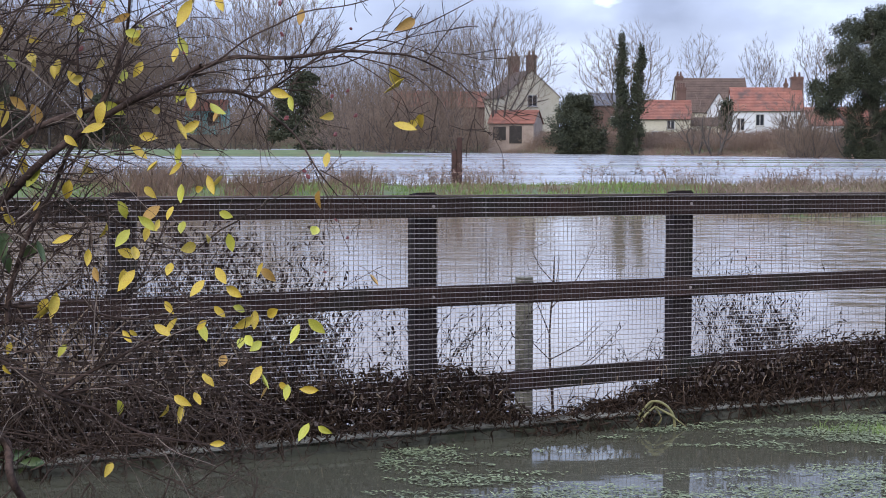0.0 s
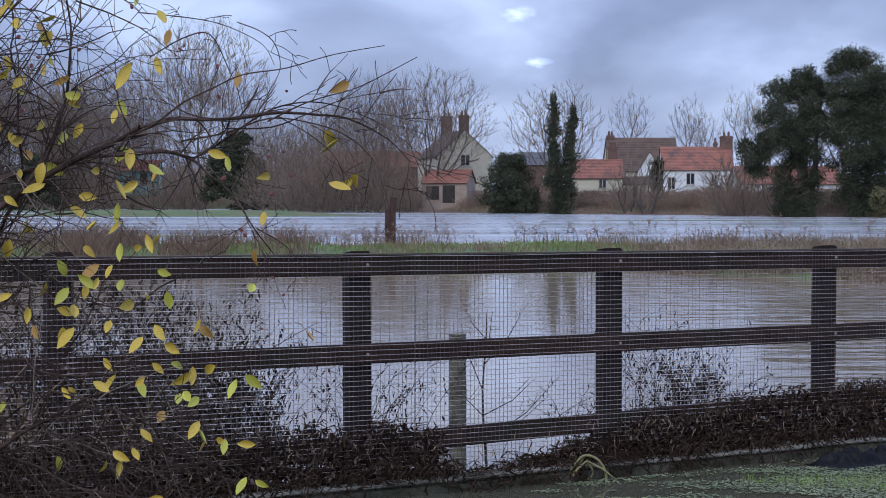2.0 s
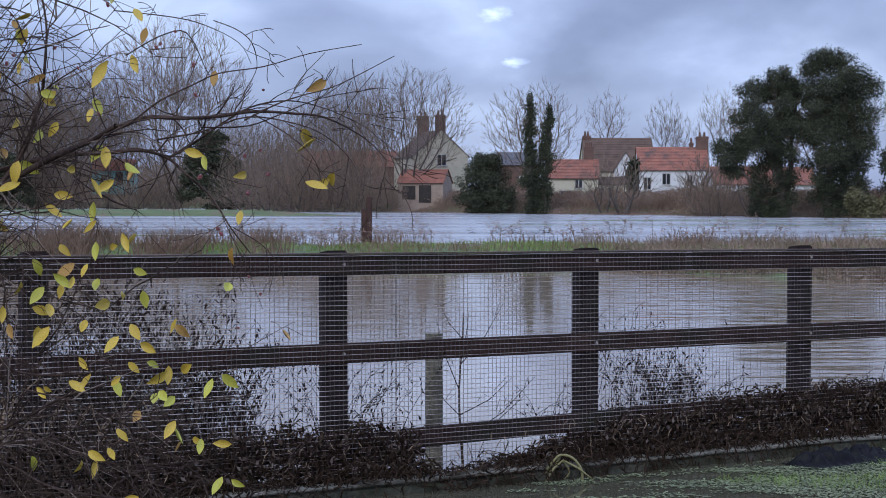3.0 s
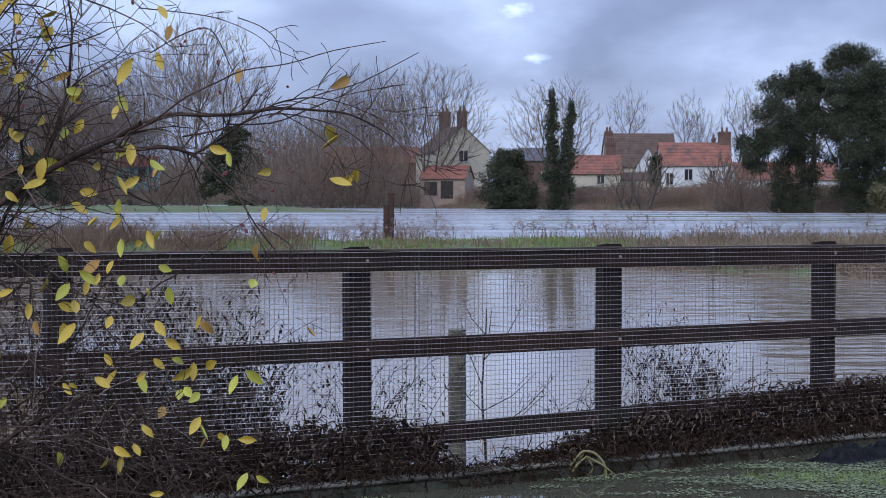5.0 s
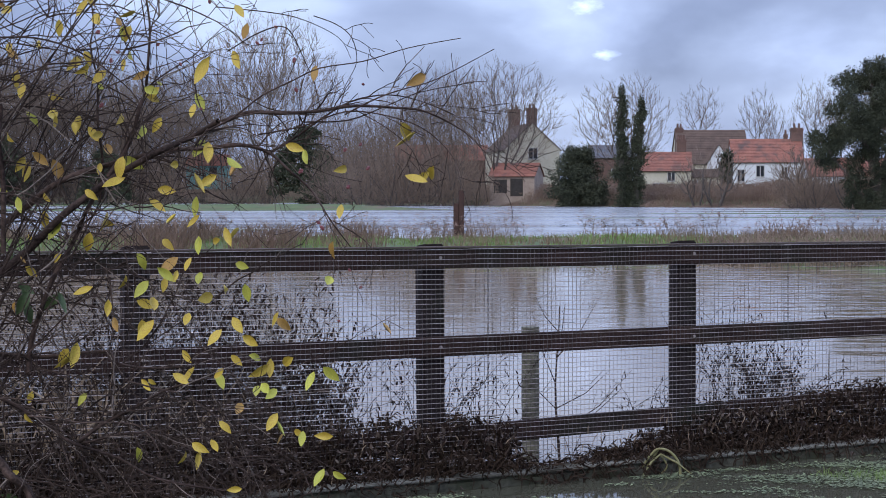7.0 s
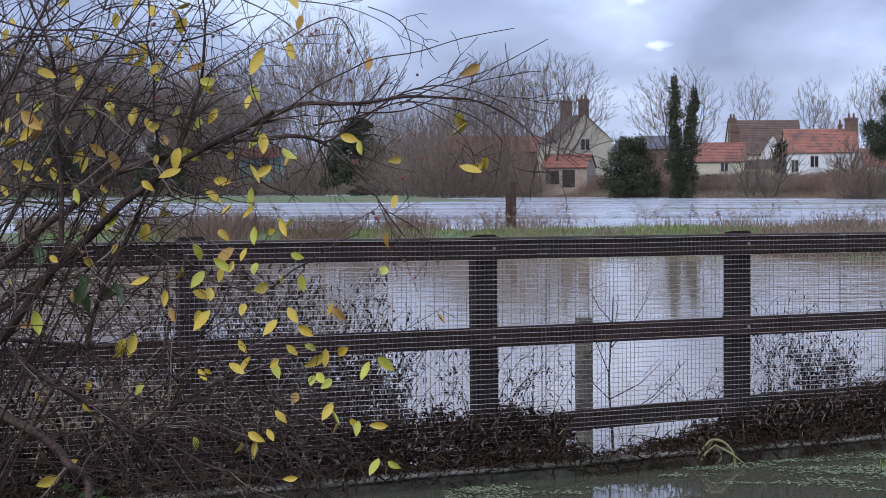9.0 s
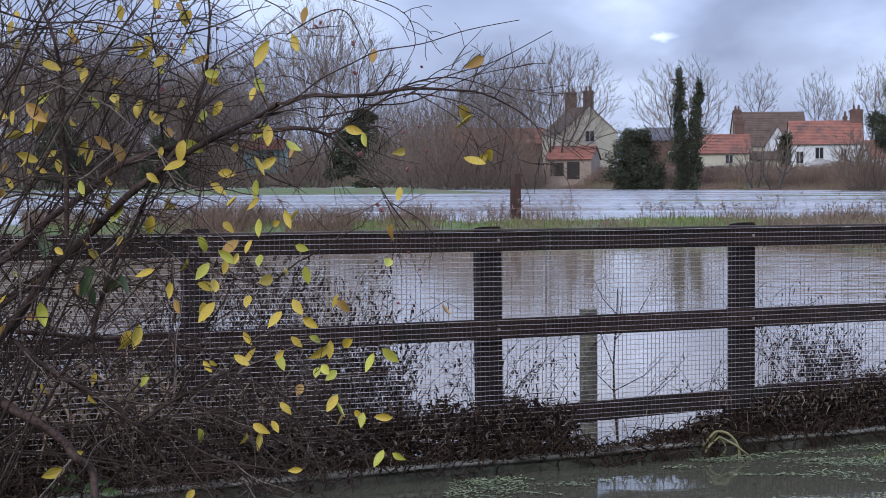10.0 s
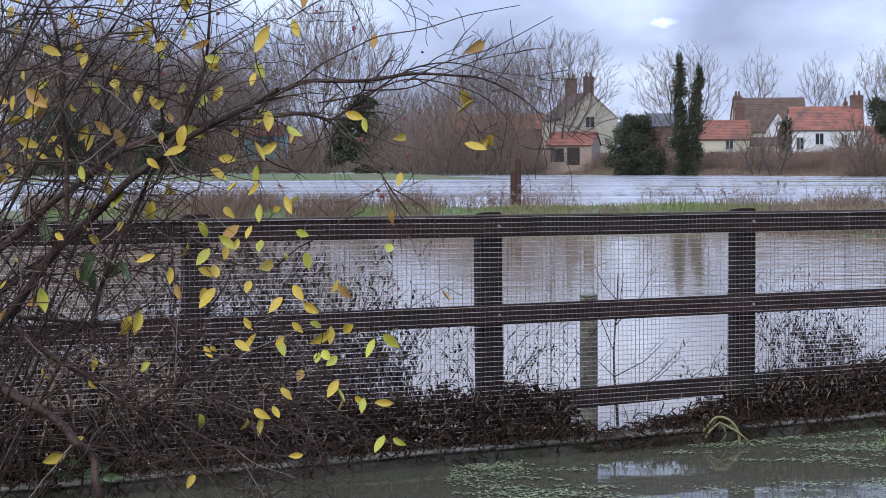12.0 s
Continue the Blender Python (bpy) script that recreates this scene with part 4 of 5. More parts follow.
blades("bank_grass", "short green grass on the river bank", 24000, 61, on_bank(-330, 320, 37.5, 51.5, 2.0, -0.35), 0.13, M_GRASS, 0.022, 0.6)
blades("dead_grass", "tawny dead grass tufts along the bank", 6500, 62, on_bank(-330, 320, 37.5, 51.5, 7.0, 0.02), 0.34, M_TAWNY, 0.016, 0.6)
blades("dead_stalks", "dark dead weed stalks standing on the bank", 1500, 63, on_bank(-330, 320, 40, 53.0, 11.0, 0.16), 0.7, M_REED, 0.018, 0.45)
blades("brown_reeds", "thick brown dead reeds on the bank behind the shrub", 4200, 64, on_bank(-340, -60, 38.5, 49, 4.0, 0.05, -75), 0.75, M_REED, 0.018, 0.7)
blades("flattened_reeds", "pale flattened dead reeds at the water's edge", 9000, 65, on_bank(75, 320, 26.5, 35.5, 3.0, -0.15), 0.30, M_DRY, 0.02, 2.6)
blades("bank_bramble", "rust coloured dead bracken on the bank", 3200, 66, on_bank(120, 320, 38, 47, 5.0, 0.0), 0.42, M_SCRUB, 0.02, 0.9)
blades("meadow_tufts", "clods of turf showing above the flooded meadow", 260, 67, lambda rng: (lambda b, y: (b * y / 1000, y, -0.02, 1.0))(rng.choice((50, 57, 61, 76, 90, 97, 30, 120)) + rng.gauss(0, 2.5), rng.uniform(73, 90)), 0.06, M_DEBRIS, 0.09, 2.0)



def weed_stalks():
    """Dead flower stalks on the bank: forked stems with dry seed heads."""
    rng = random.Random(68)
    where = on_bank(-330, 300, 40.5, 52.0, 15.0, 0.05)
    stalks, heads = [], []
    for k in range(260):
        x, y, z, f = where(rng) if k > 60 else (-1.75 + rng.gauss(0, 0.9), 50.2 + rng.uniform(-1, 1), ground_height(-1.75, 50) - 0.03, 1.0)
        h = rng.uniform(0.35, 0.85)
        lean = Vector((rng.uniform(-.3, .3), rng.uniform(-.2, .2), 0))
        p, top = Vector((x, y, z)), Vector((x, y, z + h)) + lean * h
        stalks.append([(p, 0.008), (p.lerp(top, .5) - lean * 0.08, 0.007), (top, 0.004)])
        for j in range(rng.randrange(2, 6)):
            q = p.lerp(top, rng.uniform(.45, .95))
            e2 = q + Vector((rng.uniform(-.22, .22), rng.uniform(-.1, .1), rng.uniform(.06, .25)))
            stalks.append([(q, 0.005), (e2, 0.003)])
            for _ in range(7):
                d = rand_dir(rng)
                heads.append((e2 + d * 0.02, d, d.cross(rand_dir(rng)).normalized(), rng.uniform(.03, .07), 0.025))
    tagged(link("weed_stalks", tubes("weed_stalks", stalks, 3), M_REED), "forked brown dead weed stalks on the bank", "weeds", kind="stuff")
    tagged(link("seed_heads", leaves_mesh("seed_heads", heads), M_HEAD), "pale pinkish-brown dry seed heads", "weeds", kind="stuff")


weed_stalks()

# ---- flood debris along the foot of the fence ----


def debris_height(s):
    pts = ((-9, 0.40), (-1.6, 0.37), (-0.3, 0.335), (0.22, 0.335), (0.42, 0.31), (0.475, 0.05), (0.60, 0.045), (0.97, 0.115), (1.33, 0.18), (1.75, 0.29), (2.4, 0.345), (3.4, 0.385), (9, 0.42))
    for (a, za), (b, zb) in zip(pts, pts[1:]):
        if s <= b:
            return za + (zb - za) * (s - a) / (b - a) + 0.028 * noise.noise(Vector((s * 4.0, 0.5, 0))) + 0.02 * noise.noise(Vector((s * 13.0, 2.5, 0)))
    return 0.4


def flood_debris():
    rng = random.Random(17)
    lines = []
    # packed heart of the heap
    for k in range(330):
        s = -5.2 + 11.4 * k / 330
        h = debris_height(s)
        for j in range(max(1, int(h / 0.06))):
            z = 0.0 + 0.06 * j + rng.uniform(-.01, .01)
            if z > h - 0.045:
                continue
            y = rng.uniform(-0.03, 0.05)
            lines.append([((s + rng.uniform(-.07, -.03), y + rng.uniform(-.02, .02), z), 0.022), ((s, y, z + rng.uniform(-.012, .012)), 0.036), ((s + rng.uniform(.03, .07), y + rng.uniform(-.02, .02), z), 0.02)])
    # stems and shreds, loose on top and hanging over the kerb
    for k in range(16000):
        s = rng.uniform(-5.2, 6.2)
        h = debris_height(s)
        t = rng.random()
        z = h * t + rng.uniform(-.01, .03)
        y = rng.uniform(-0.10, 0.08) - 0.12 * (1 - t) * rng.random() - (0.20 * rng.random() if z < 0.17 else 0)
        d = rand_dir(rng)
        d = Vector((d.x, d.y * 0.4, d.z * 0.8 - (0.5 if rng.random() < 0.55 else 0))).normalized()
        ln = rng.uniform(0.025, 0.10)
        r = rng.uniform(0.0015, 0.0045)
        bend = rand_dir(rng) * ln * 0.35
        p = Vector((s, y, max(z, 0.0)))
        a = p + d * ln * 0.5 + bend
        b = p + d * ln + bend * 0.3 + Vector((0, 0, -0.25 * ln))
        lines.append([(p, r), (a, r * 1.3), (b, r * 0.4)])
    # longer dry stalks lying through it
    for k in range(420):
        s = rng.uniform(-5, 6)
        h = debris_height(s)
        p = Vector((s, rng.uniform(-.16, .02), h * rng.uniform(.2, 1.05)))
        d = Vector((rng.uniform(-1, 1), rng.uniform(-.2, .2), rng.uniform(-.5, .35))).normalized()
        ln = rng.uniform(0.12, 0.34)
        lines.append([(p, 0.002), (p + d * ln * .5 + Vector((0, 0, 0.02)), 0.0022), (p + d * ln, 0.001)])
    ob = link("flood_debris", tubes("flood_debris", lines, 4), M_DEBRIS)
    ob.matrix_world = pose(*FENCE_AT, 0, 0, 0, FENCE_TURN)
    return tagged(ob, "dark sodden dead stems washed against the fence foot", "debris", kind="stuff")


flood_debris()


def leaf_litter():
    rng = random.Random(18)
    items = []
    for k in range(9000):
        s = rng.uniform(-5.2, 6.2)
        h = debris_height(s)
        t = rng.random()
        z = max(h * t + rng.uniform(-.005, .02), 0.01)
        y = rng.uniform(-0.13, -0.05) - 0.10 * (1 - t) * rng.random()
        d = Vector((rng.gauss(0, .6), rng.gauss(0, .3), -1 if rng.random() < 0.7 else rng.uniform(-1, 1))).normalized()
        w = d.cross(rand_dir(rng)).normalized()
        ln = rng.uniform(0.015, 0.05)
        items.append((Vector((s, y, z)), d, w, ln, ln * rng.uniform(.25, .6)))
    ob = link("leaf_litter", leaves_mesh("leaf_litter", items), M_DEADLEAF)
    ob.matrix_world = pose(*FENCE_AT, 0, 0, 0, FENCE_TURN)
    tagged(ob, "wet dark dead leaves packed into the flood debris", "leaf litter", kind="stuff")


leaf_litter()


def loose_litter():
    """Larger wet leaves and shreds on the face of the heap, some hanging over the kerb."""
    rng = random.Random(19)
    items = []
    for k in range(11000):
        s = rng.uniform(-5.2, 6.2)
        h = debris_height(s)
        t = rng.random()
        if noise.noise(Vector((s * 5, t * 3, 4.0))) < rng.uniform(-0.45, 0.25):
            continue
        z = max(h * t + rng.uniform(-.005, .025), 0.015)
        y = -0.125 - 0.13 * (1 - t) * rng.random()
        d = Vector((rng.gauss(0, .7), rng.gauss(0, .45), -1 if rng.random() < 0.65 else rng.uniform(-1, 1))).normalized()
        w = d.cross(rand_dir(rng)).normalized()
        ln = rng.uniform(0.014, 0.042)
        items.append((Vector((s, y, z)), d, w, ln, ln * rng.uniform(.2, .55)))
    ob = link("loose_litter", leaves_mesh("loose_litter", items), M_LITTER)
    ob.matrix_world = pose(*FENCE_AT, 0, 0, 0, FENCE_TURN)
    tagged(ob, "wet brown leaves and shreds hanging on the flood debris", "leaf litter", kind="stuff")


loose_litter()


def pale_bits(name, label, count, seed, s0, s1, z0, z1, y0, y1, mat, lo, hi, r, droop):
    rng = random.Random(seed)
    lines = []
    for k in range(count):
        s = rng.uniform(s0, s1)
        p = Vector((s, rng.uniform(y0, y1), rng.uniform(z0, z1)))
        d = Vector((rng.gauss(0, .55), rng.uniform(-.2, .2), rng.choice((-1, 1)) * 1.0)).normalized()
        ln = rng.uniform(lo, hi)
        q = p + d * ln * .5 + rand_dir(rng) * ln * 0.1
        lines.append([(p, r), (q, r * 1.1), (p + d * ln + Vector((0, 0, -droop * ln)), r * .4)])
    ob = link(name, tubes(name, lines, 4), mat)
    ob.matrix_world = pose(*FENCE_AT, 0, 0, 0, FENCE_TURN)
    return tagged(ob, label, "debris", kind="stuff")


pale_bits("broken_reeds", "pale broken reed stems standing behind the wire mesh", 75, 21, -2.40, -1.70, 0.36, 0.62, -0.06, 0.06, M_DRY, 0.12, 0.36, 0.006, 0.0)
pale_bits("broken_reeds", "pale broken reed stems standing behind the wire mesh", 330, 22, -3.8, -1.0, 0.16, 0.62, -0.06, 0.06, M_DRY, 0.05, 0.26, 0.0034, 0.1)
pale_bits("dry_shreds", "pale dry shreds caught in the sodden debris", 260, 23, -4.5, 5.0, 0.04, 0.30, -0.20, -0.08, M_DRY, 0.02, 0.06, 0.0022, 0.2)


def dead_climber(place_s, half, z0, z1, stems, seed, label, deep=(0.12, 0.35), leaf=0.044, skew=0.0, fill=1.0, mat=None):
    """Withered weeds: thin stems with drooping narrow leaves."""
    rng = random.Random(seed)
    x = FENCE_AT[0] + math.cos(radians(FENCE_TURN)) * place_s
    y = FENCE_AT[1] + math.sin(radians(FENCE_TURN)) * place_s
    weed = thing("withered_weed", (x, y, 0), label, "weeds", "withered weeds behind the fence", turn=FENCE_TURN)
    lines, items = [], []
    for k in range(stems):
        s, d = rng.uniform(-half, half), rng.uniform(*deep)
        top = z0 + (z1 - z0) * rng.uniform(0.35, 1.0) * (1 - skew * max(0.0, s / half))
        p = Vector((s, d, rng.uniform(-0.1, z0)))
        lean = rng.uniform(-0.36, 0.36)
        line, n = [], 7
        for i in range(n + 1):
            t = i / n
            q = Vector((s + lean * t * t + 0.015 * math.sin(6 * t + k), d + 0.02 * math.sin(4 * t + k), p.z + (top - p.z) * t - 0.05 * t ** 4))
            line.append((q, 0.0028 * (1 - 0.65 * t)))
            if q.z > z0 * 0.8:
                for _ in range(int(fill * rng.uniform(1.5, 4.6))):
                    a = q + Vector((rng.gauss(0, .03), rng.gauss(0, .02), rng.gauss(0, .03)))
                    dr = Vector((rng.gauss(0, .8), rng.gauss(0, .4), -1)).normalized()
                    items.append((a, dr, dr.cross(rand_dir(rng)).normalized(), leaf * rng.uniform(.4, 1.3), leaf * rng.uniform(.10, .30)))
                if rng.random() < 0.6:
                    e2 = q + Vector((rng.uniform(-.12, .12), 0, rng.uniform(-.02, .10)))
                    lines.append([(q, 0.0016), (q.lerp(e2, .5) + Vector((0, 0, .012)), 0.0014), (e2, 0.0008)])
                    for _ in range(int(2 * fill)):
                        dr = Vector((rng.gauss(0, .45), rng.gauss(0, .3), -1)).normalized()
                        items.append((q.lerp(e2, rng.uniform(.3, 1)), dr, dr.cross(rand_dir(rng)).normalized(), leaf * rng.uniform(.4, 1.2), leaf * .2))
        lines.append(line)
    link("stem", tubes("stem", lines, 3), mat or M_DEADLEAF, weed)["kind"] = "stuff"
    link("leaf", leaves_mesh("leaf", items), mat or M_DEADLEAF, weed)["kind"] = "stuff"


L_WEED = "withered dark weeds with drooping leaves behind the wire mesh"
dead_climber(-0.80, 0.42, 0.34, 1.20, 120, 31, L_WEED, skew=0.45, leaf=0.05)
dead_climber(-0.55, 0.30, 0.33, 0.80, 20, 32, L_WEED, skew=0.6)
dead_climber(-1.35, 0.35, 0.36, 1.22, 110, 33, L_WEED, leaf=0.05)
dead_climber(-2.10, 0.45, 0.36, 1.10, 80, 34, L_WEED)
dead_climber(-2.95, 0.45, 0.36, 1.15, 70, 35, L_WEED)
L_TANGLE = "thick brown tangle of dead stems packed behind the wire mesh"
for s_at, seed in ((-1.10, 51), (-1.75, 52), (-2.45, 53), (-3.15, 54)):
    dead_climber(s_at, 0.36, 0.22, 0.74, 150, seed, L_TANGLE, deep=(0.12, 0.32), leaf=0.06, fill=1.3, mat=M_BROWNSTEM)
dead_climber(0.26, 0.20, 0.30, 0.70, 22, 36, L_WEED, fill=0.8)
dead_climber(1.36, 0.10, 0.24, 0.66, 5, 37, L_WEED, fill=0.9)
dead_climber(1.90, 0.32, 0.30, 0.90, 16, 38, L_WEED, fill=0.9)
dead_climber(2.32, 0.26, 0.32, 0.90, 20, 39, L_WEED, fill=1.0, skew=0.2)
dead_climber(2.22, 0.07, 0.33, 0.60, 16, 40, "dense dark clump of withered weeds", fill=1.6)


def sapling():
    rng = random.Random(81)
    x, y = 0.236, 9.25
    sp = thing("sapling", (x, y, 0), "thin bare sapling standing in the water behind the fence", "sapling")
    stem = [(Vector((0.012 * math.sin(i), 0, -0.3 + 0.145 * i)), 0.011 * (1 - i / 10.5)) for i in range(9)]
    tw = []
    for i, (dx, dz) in ((3, (0.36, 0.26)), (4, (0.30, 0.22)), (5, (-0.13, 0.40)), (6, (0.24, 0.34)), (4, (-0.16, 0.22)), (6, (0.05, 0.3)), (7, (-.14, .22)), (3, (0.42, 0.36))):
        p = stem[i][0]
        e2 = p + Vector((dx, rng.uniform(-.06, .06), dz))
        m1 = p.lerp(e2, 0.5) + Vector((dx * .06, 0, -0.02))
        tw.append([(p, 0.0035), (m1, 0.0026), (e2, 0.001)])
        for _ in range(3):
            q = p.lerp(e2, rng.uniform(.3, .9))
            tw.append([(q, 0.0016), (q + Vector((rng.uniform(-.07, .09), 0, rng.uniform(.0, .09))), 0.0008)])
    link("stem", tubes("stem", [stem], 6), M_STEM, sp)
    link("twig", tubes("twig", tw, 4), M_STEM, sp)["kind"] = "stuff"


sapling()

# ---- on the near water: floating weed, a bent reed, a black sheet ----


def near_water(rng):
    """A place on the water between the viewer and the kerb, in floating patches."""
    while True:
        x, y = rng.uniform(-0.6, 3.4), rng.uniform(6.6, 10.2)
        front = 8.40 + (x + 0.43) * 0.536 - 0.36
        n = noise.noise(Vector((x * 0.9, y * 2.6, 4.4))) + 0.6 * noise.noise(Vector((x * 3, y * 11, 1.4))) + rng.uniform(-.25, .25)
        if y < front and n > 0.40 - 0.76 * min(max((x - 0.2) / 1.6, 0), 1.2):
            return x, y


def floating_weed():
    rng = random.Random(44)
    items = []
    for k in range(30000):
        x, y = near_water(rng)
        a = rng.uniform(0, 2 * math.pi)
        d = Vector((math.cos(a), math.sin(a), rng.uniform(-.05, .12))).normalized()
        s = Vector((-math.sin(a), math.cos(a), 0))
        items.append((Vector((x, y, rng.uniform(0.004, 0.011))), d, s, rng.uniform(.010, .046), rng.uniform(.004, .016)))
    tagged(link("floating_weed", leaves_mesh("floating_weed", items), M_DUCKWEED), "pale green weed and leaf scraps floating on the flood", "water weed", kind="stuff")


floating_weed()


def grass_near(rng):
    while True:
        x, y = rng.uniform(1.2, 3.6), rng.uniform(8.0, 10.4)
        front = 8.40 + (x + 0.43) * 0.536 - 0.55
        n = noise.noise(Vector((x * 1.6, y * 2.6, 8.4)))
        if y < front and n > 0.25 - 0.35 * (x - 1.2) / 1.6:
            return x, y, -0.02, 1.0


blades("drowned_grass", "bright green grass tips standing out of the flood", 3200, 45, grass_near, 0.06, M_GRASS, 0.005, 0.8)


def curve_points(ctrl, per=4):
    """A smooth line through the control points."""
    out = []
    n = len(ctrl)
    for i in range(n - 1):
        p0, p1, p2, p3 = ctrl[max(i - 1, 0)], ctrl[i], ctrl[i + 1], ctrl[min(i + 2, n - 1)]
        for k in range(per):
            t = k / per
            out.append(0.5 * (2 * p1 + (p2 - p0) * t + (2 * p0 - 5 * p1 + 4 * p2 - p3) * t * t + (3 * p1 - p0 - 3 * p2 + p3) * t ** 3))
    out.append(ctrl[-1])
    return out


def reed_loop():
    ob = thing("bent_reed", (0.770, 8.72, -0.012), "bent yellow-green reed stalks looped over the water", "reed")
    for k, pts in enumerate((((-0.12, 0.0), (-0.09, 0.06), (-0.05, 0.115), (-0.01, 0.148), (0.05, 0.132), (0.095, 0.075), (0.105, -0.01)), ((-0.125, -0.01), (-0.07, 0.05), (-0.03, 0.11), (-0.01, 0.148)), ((0.0, 0.11), (0.035, 0.06), (0.01, 0.012), (-0.06, 0.006)))):
        line = curve_points([Vector((x, 0.015 * k - 0.1 * x, z)) for x, z in pts])
        link("stalk", tubes("stalk", [[(p, 0.0075 - 0.001 * k) for p in line]], 6), M_REEDLOOP, ob)
    for dx, dz in ((-0.10, 0.01), (0.16, 0.02)):
        link("blade", tubes("blade", [[(Vector((0, 0, 0.12)), 0.005), (Vector((dx * .5, -.02, .08)), 0.007), (Vector((dx, -.04, dz)), 0.002)]], 5), M_REEDLOOP, ob)


reed_loop()


def black_sheet():
    bm = bmesh.new()
    bmesh.ops.create_grid(bm, x_segments=64, y_segments=30, size=0.5)
    for v in bm.verts:
        x, y = v.co.x, v.co.y
        edge = max(0.0, 1 - (abs(x) / 0.5) ** 4) * max(0.0, 1 - (abs(y) / 0.5) ** 2)
        z = edge * (0.010 + 0.13 * abs(noise.noise(Vector((x * 6, y * 2.0, 1)))) + 0.10 * abs(noise.noise(Vector((x * 12 + y * 4, y * 5, 2)))) + 0.02 * noise.noise(Vector((x * 28, y * 20, 2)))) - 0.012
        v.co = Vector((x * 0.78 + 0.03 * noise.noise(Vector((y * 5, 0, 3))), y * 0.26 + 0.03 * noise.noise(Vector((x * 5, 0, 4))), z))
    for f in bm.faces:
        f.smooth = True
    bmesh.ops.solidify(bm, geom=bm.faces[:], thickness=0.004)
    ob = part("plastic_sheet", bm, M_BAG)
    ob.matrix_world = pose(2.47, 9.32, 0.015, 0, 0, FENCE_TURN)
    tagged(ob, "crumpled wet black plastic sheet floating by the kerb", "plastic sheet")


black_sheet()

# ---- the shrub in front: limbs, canes, twigs, leaves, berries ----
shrub = thing("shrub", (-2.1, 5.0, -0.3), "tangled spindle shrub with bare reddish twigs and a few yellow leaves", "shrub")
SHRUB_AT = Vector((-2.1, 5.0, -0.3))
shrub_rng = random.Random(99)
twig_lines = []


def twig(p, d, ln, r, level):
    rng = shrub_rng
    n = 7
    line, q = [(p, r)], p.copy()
    for i in range(n):
        d = (d + rand_dir(rng) * 0.22 + Vector((0, 0, -0.04))).normalized()
        d.y *= 0.8
        q = q + d * ln / n
        line.append((q.copy(), max(r * (1 - 0.62 * (i + 1) / n), 0.0011)))
    twig_lines.append(line)
    if level:
        for _ in range(rng.choice((1, 2, 2, 3))):
            i = rng.randrange(1, n)
            out = rand_dir(rng)
            twig(line[i][0], (d * 0.8 + Vector((out.x, out.y * 0.5, out.z)) * 0.8).normalized(), ln * rng.uniform(.35, .7), line[i][1] * 0.7, level - 1)


def limb(pts, r0, r1, depth=0.0, twigs=8, length=0.28, mat=None, level=1):
    rng = shrub_rng
    ctrl = [Vector((x, 5.0 + depth + 0.05 * math.sin(3 * i), z)) - SHRUB_AT for i, (x, z) in enumerate(pts)]
    line = curve_points(ctrl)
    n = len(line) - 1
    rad = lambda i: (r0 + (r1 - r0) * i / n) * (1 + 0.12 * noise.noise(line[i] * 9))
    link("limb", tubes("limb", [[(p, rad(i) * (1.3 if r0 > 0.005 else 0.95)) for i, p in enumerate(line)]], 7), mat or M_STEM, shrub)
    for _ in range(twigs):
        i = rng.randrange(1, n + 1)
        t = (line[i] - line[i - 1]).normalized()
        out = rand_dir(rng)
        twig(line[i], (t * 0.7 + Vector((out.x, out.y * .5, out.z))).normalized(), length * rng.uniform(.5, 1.3), min(0.0030, rad(i) * 0.7), level)


limb([(-1.869, 0.940), (-1.750, 1.078), (-1.634, 1.224), (-1.512, 1.338), (-1.398, 1.438), (-1.267, 1.545), (-1.107, 1.626), (-1.000, 1.683), (-0.916, 1.721)], 0.0115, 0.006, 0.0, int(20 * 1.7))
limb([(-0.916, 1.721), (-0.834, 1.750), (-0.731, 1.747), (-0.628, 1.753), (-0.507, 1.767), (-0.386, 1.764), (-0.283, 1.747), (-0.171, 1.690), (-0.102, 1.621)], 0.006, 0.0012, 0.02, 14, 0.2)
limb([(-1.903, 1.181), (-1.766, 1.284), (-1.662, 1.374), (-1.581, 1.434), (-1.421, 1.543), (-1.248, 1.603), (-1.093, 1.636)], 0.010, 0.006, 0.06, int(14 * 1.7))
limb([(-1.093, 1.636), (-0.955, 1.643), (-0.852, 1.650), (-0.774, 1.626), (-0.714, 1.578), (-0.645, 1.509), (-0.576, 1.414), (-0.524, 1.333)], 0.006, 0.0012, 0.03, 12, 0.2)
limb([(-0.774, 1.626), (-0.697, 1.672), (-0.619, 1.724), (-0.524, 1.784), (-0.403, 1.802), (-0.300, 1.784), (-0.205, 1.741)], 0.0045, 0.0011, 0.05, 9, 0.2)
limb([(-0.576, 1.414), (-0.490, 1.362), (-0.434, 1.298), (-0.421, 1.236)], 0.002, 0.0009, 0.05, 4, 0.1)
limb([(-1.581, 1.319), (-1.581, 1.529), (-1.586, 1.664), (-1.590, 1.776), (-1.602, 1.929), (-1.666, 2.043), (-1.697, 2.181)], 0.0065, 0.003, -0.05, int(16 * 1.7))
limb([(-1.314, 1.474), (-1.305, 1.591), (-1.314, 1.733), (-1.321, 1.852), (-1.331, 1.957), (-1.336, 2.043), (-1.340, 2.198)], 0.005, 0.002, 0.08, int(12 * 1.7))
limb([(-1.276, 1.553), (-1.207, 1.660), (-1.171, 1.767), (-1.160, 1.821), (-1.138, 1.928), (-1.148, 2.043), (-1.162, 2.198)], 0.0055, 0.0022, 0.03, int(10 * 1.7))
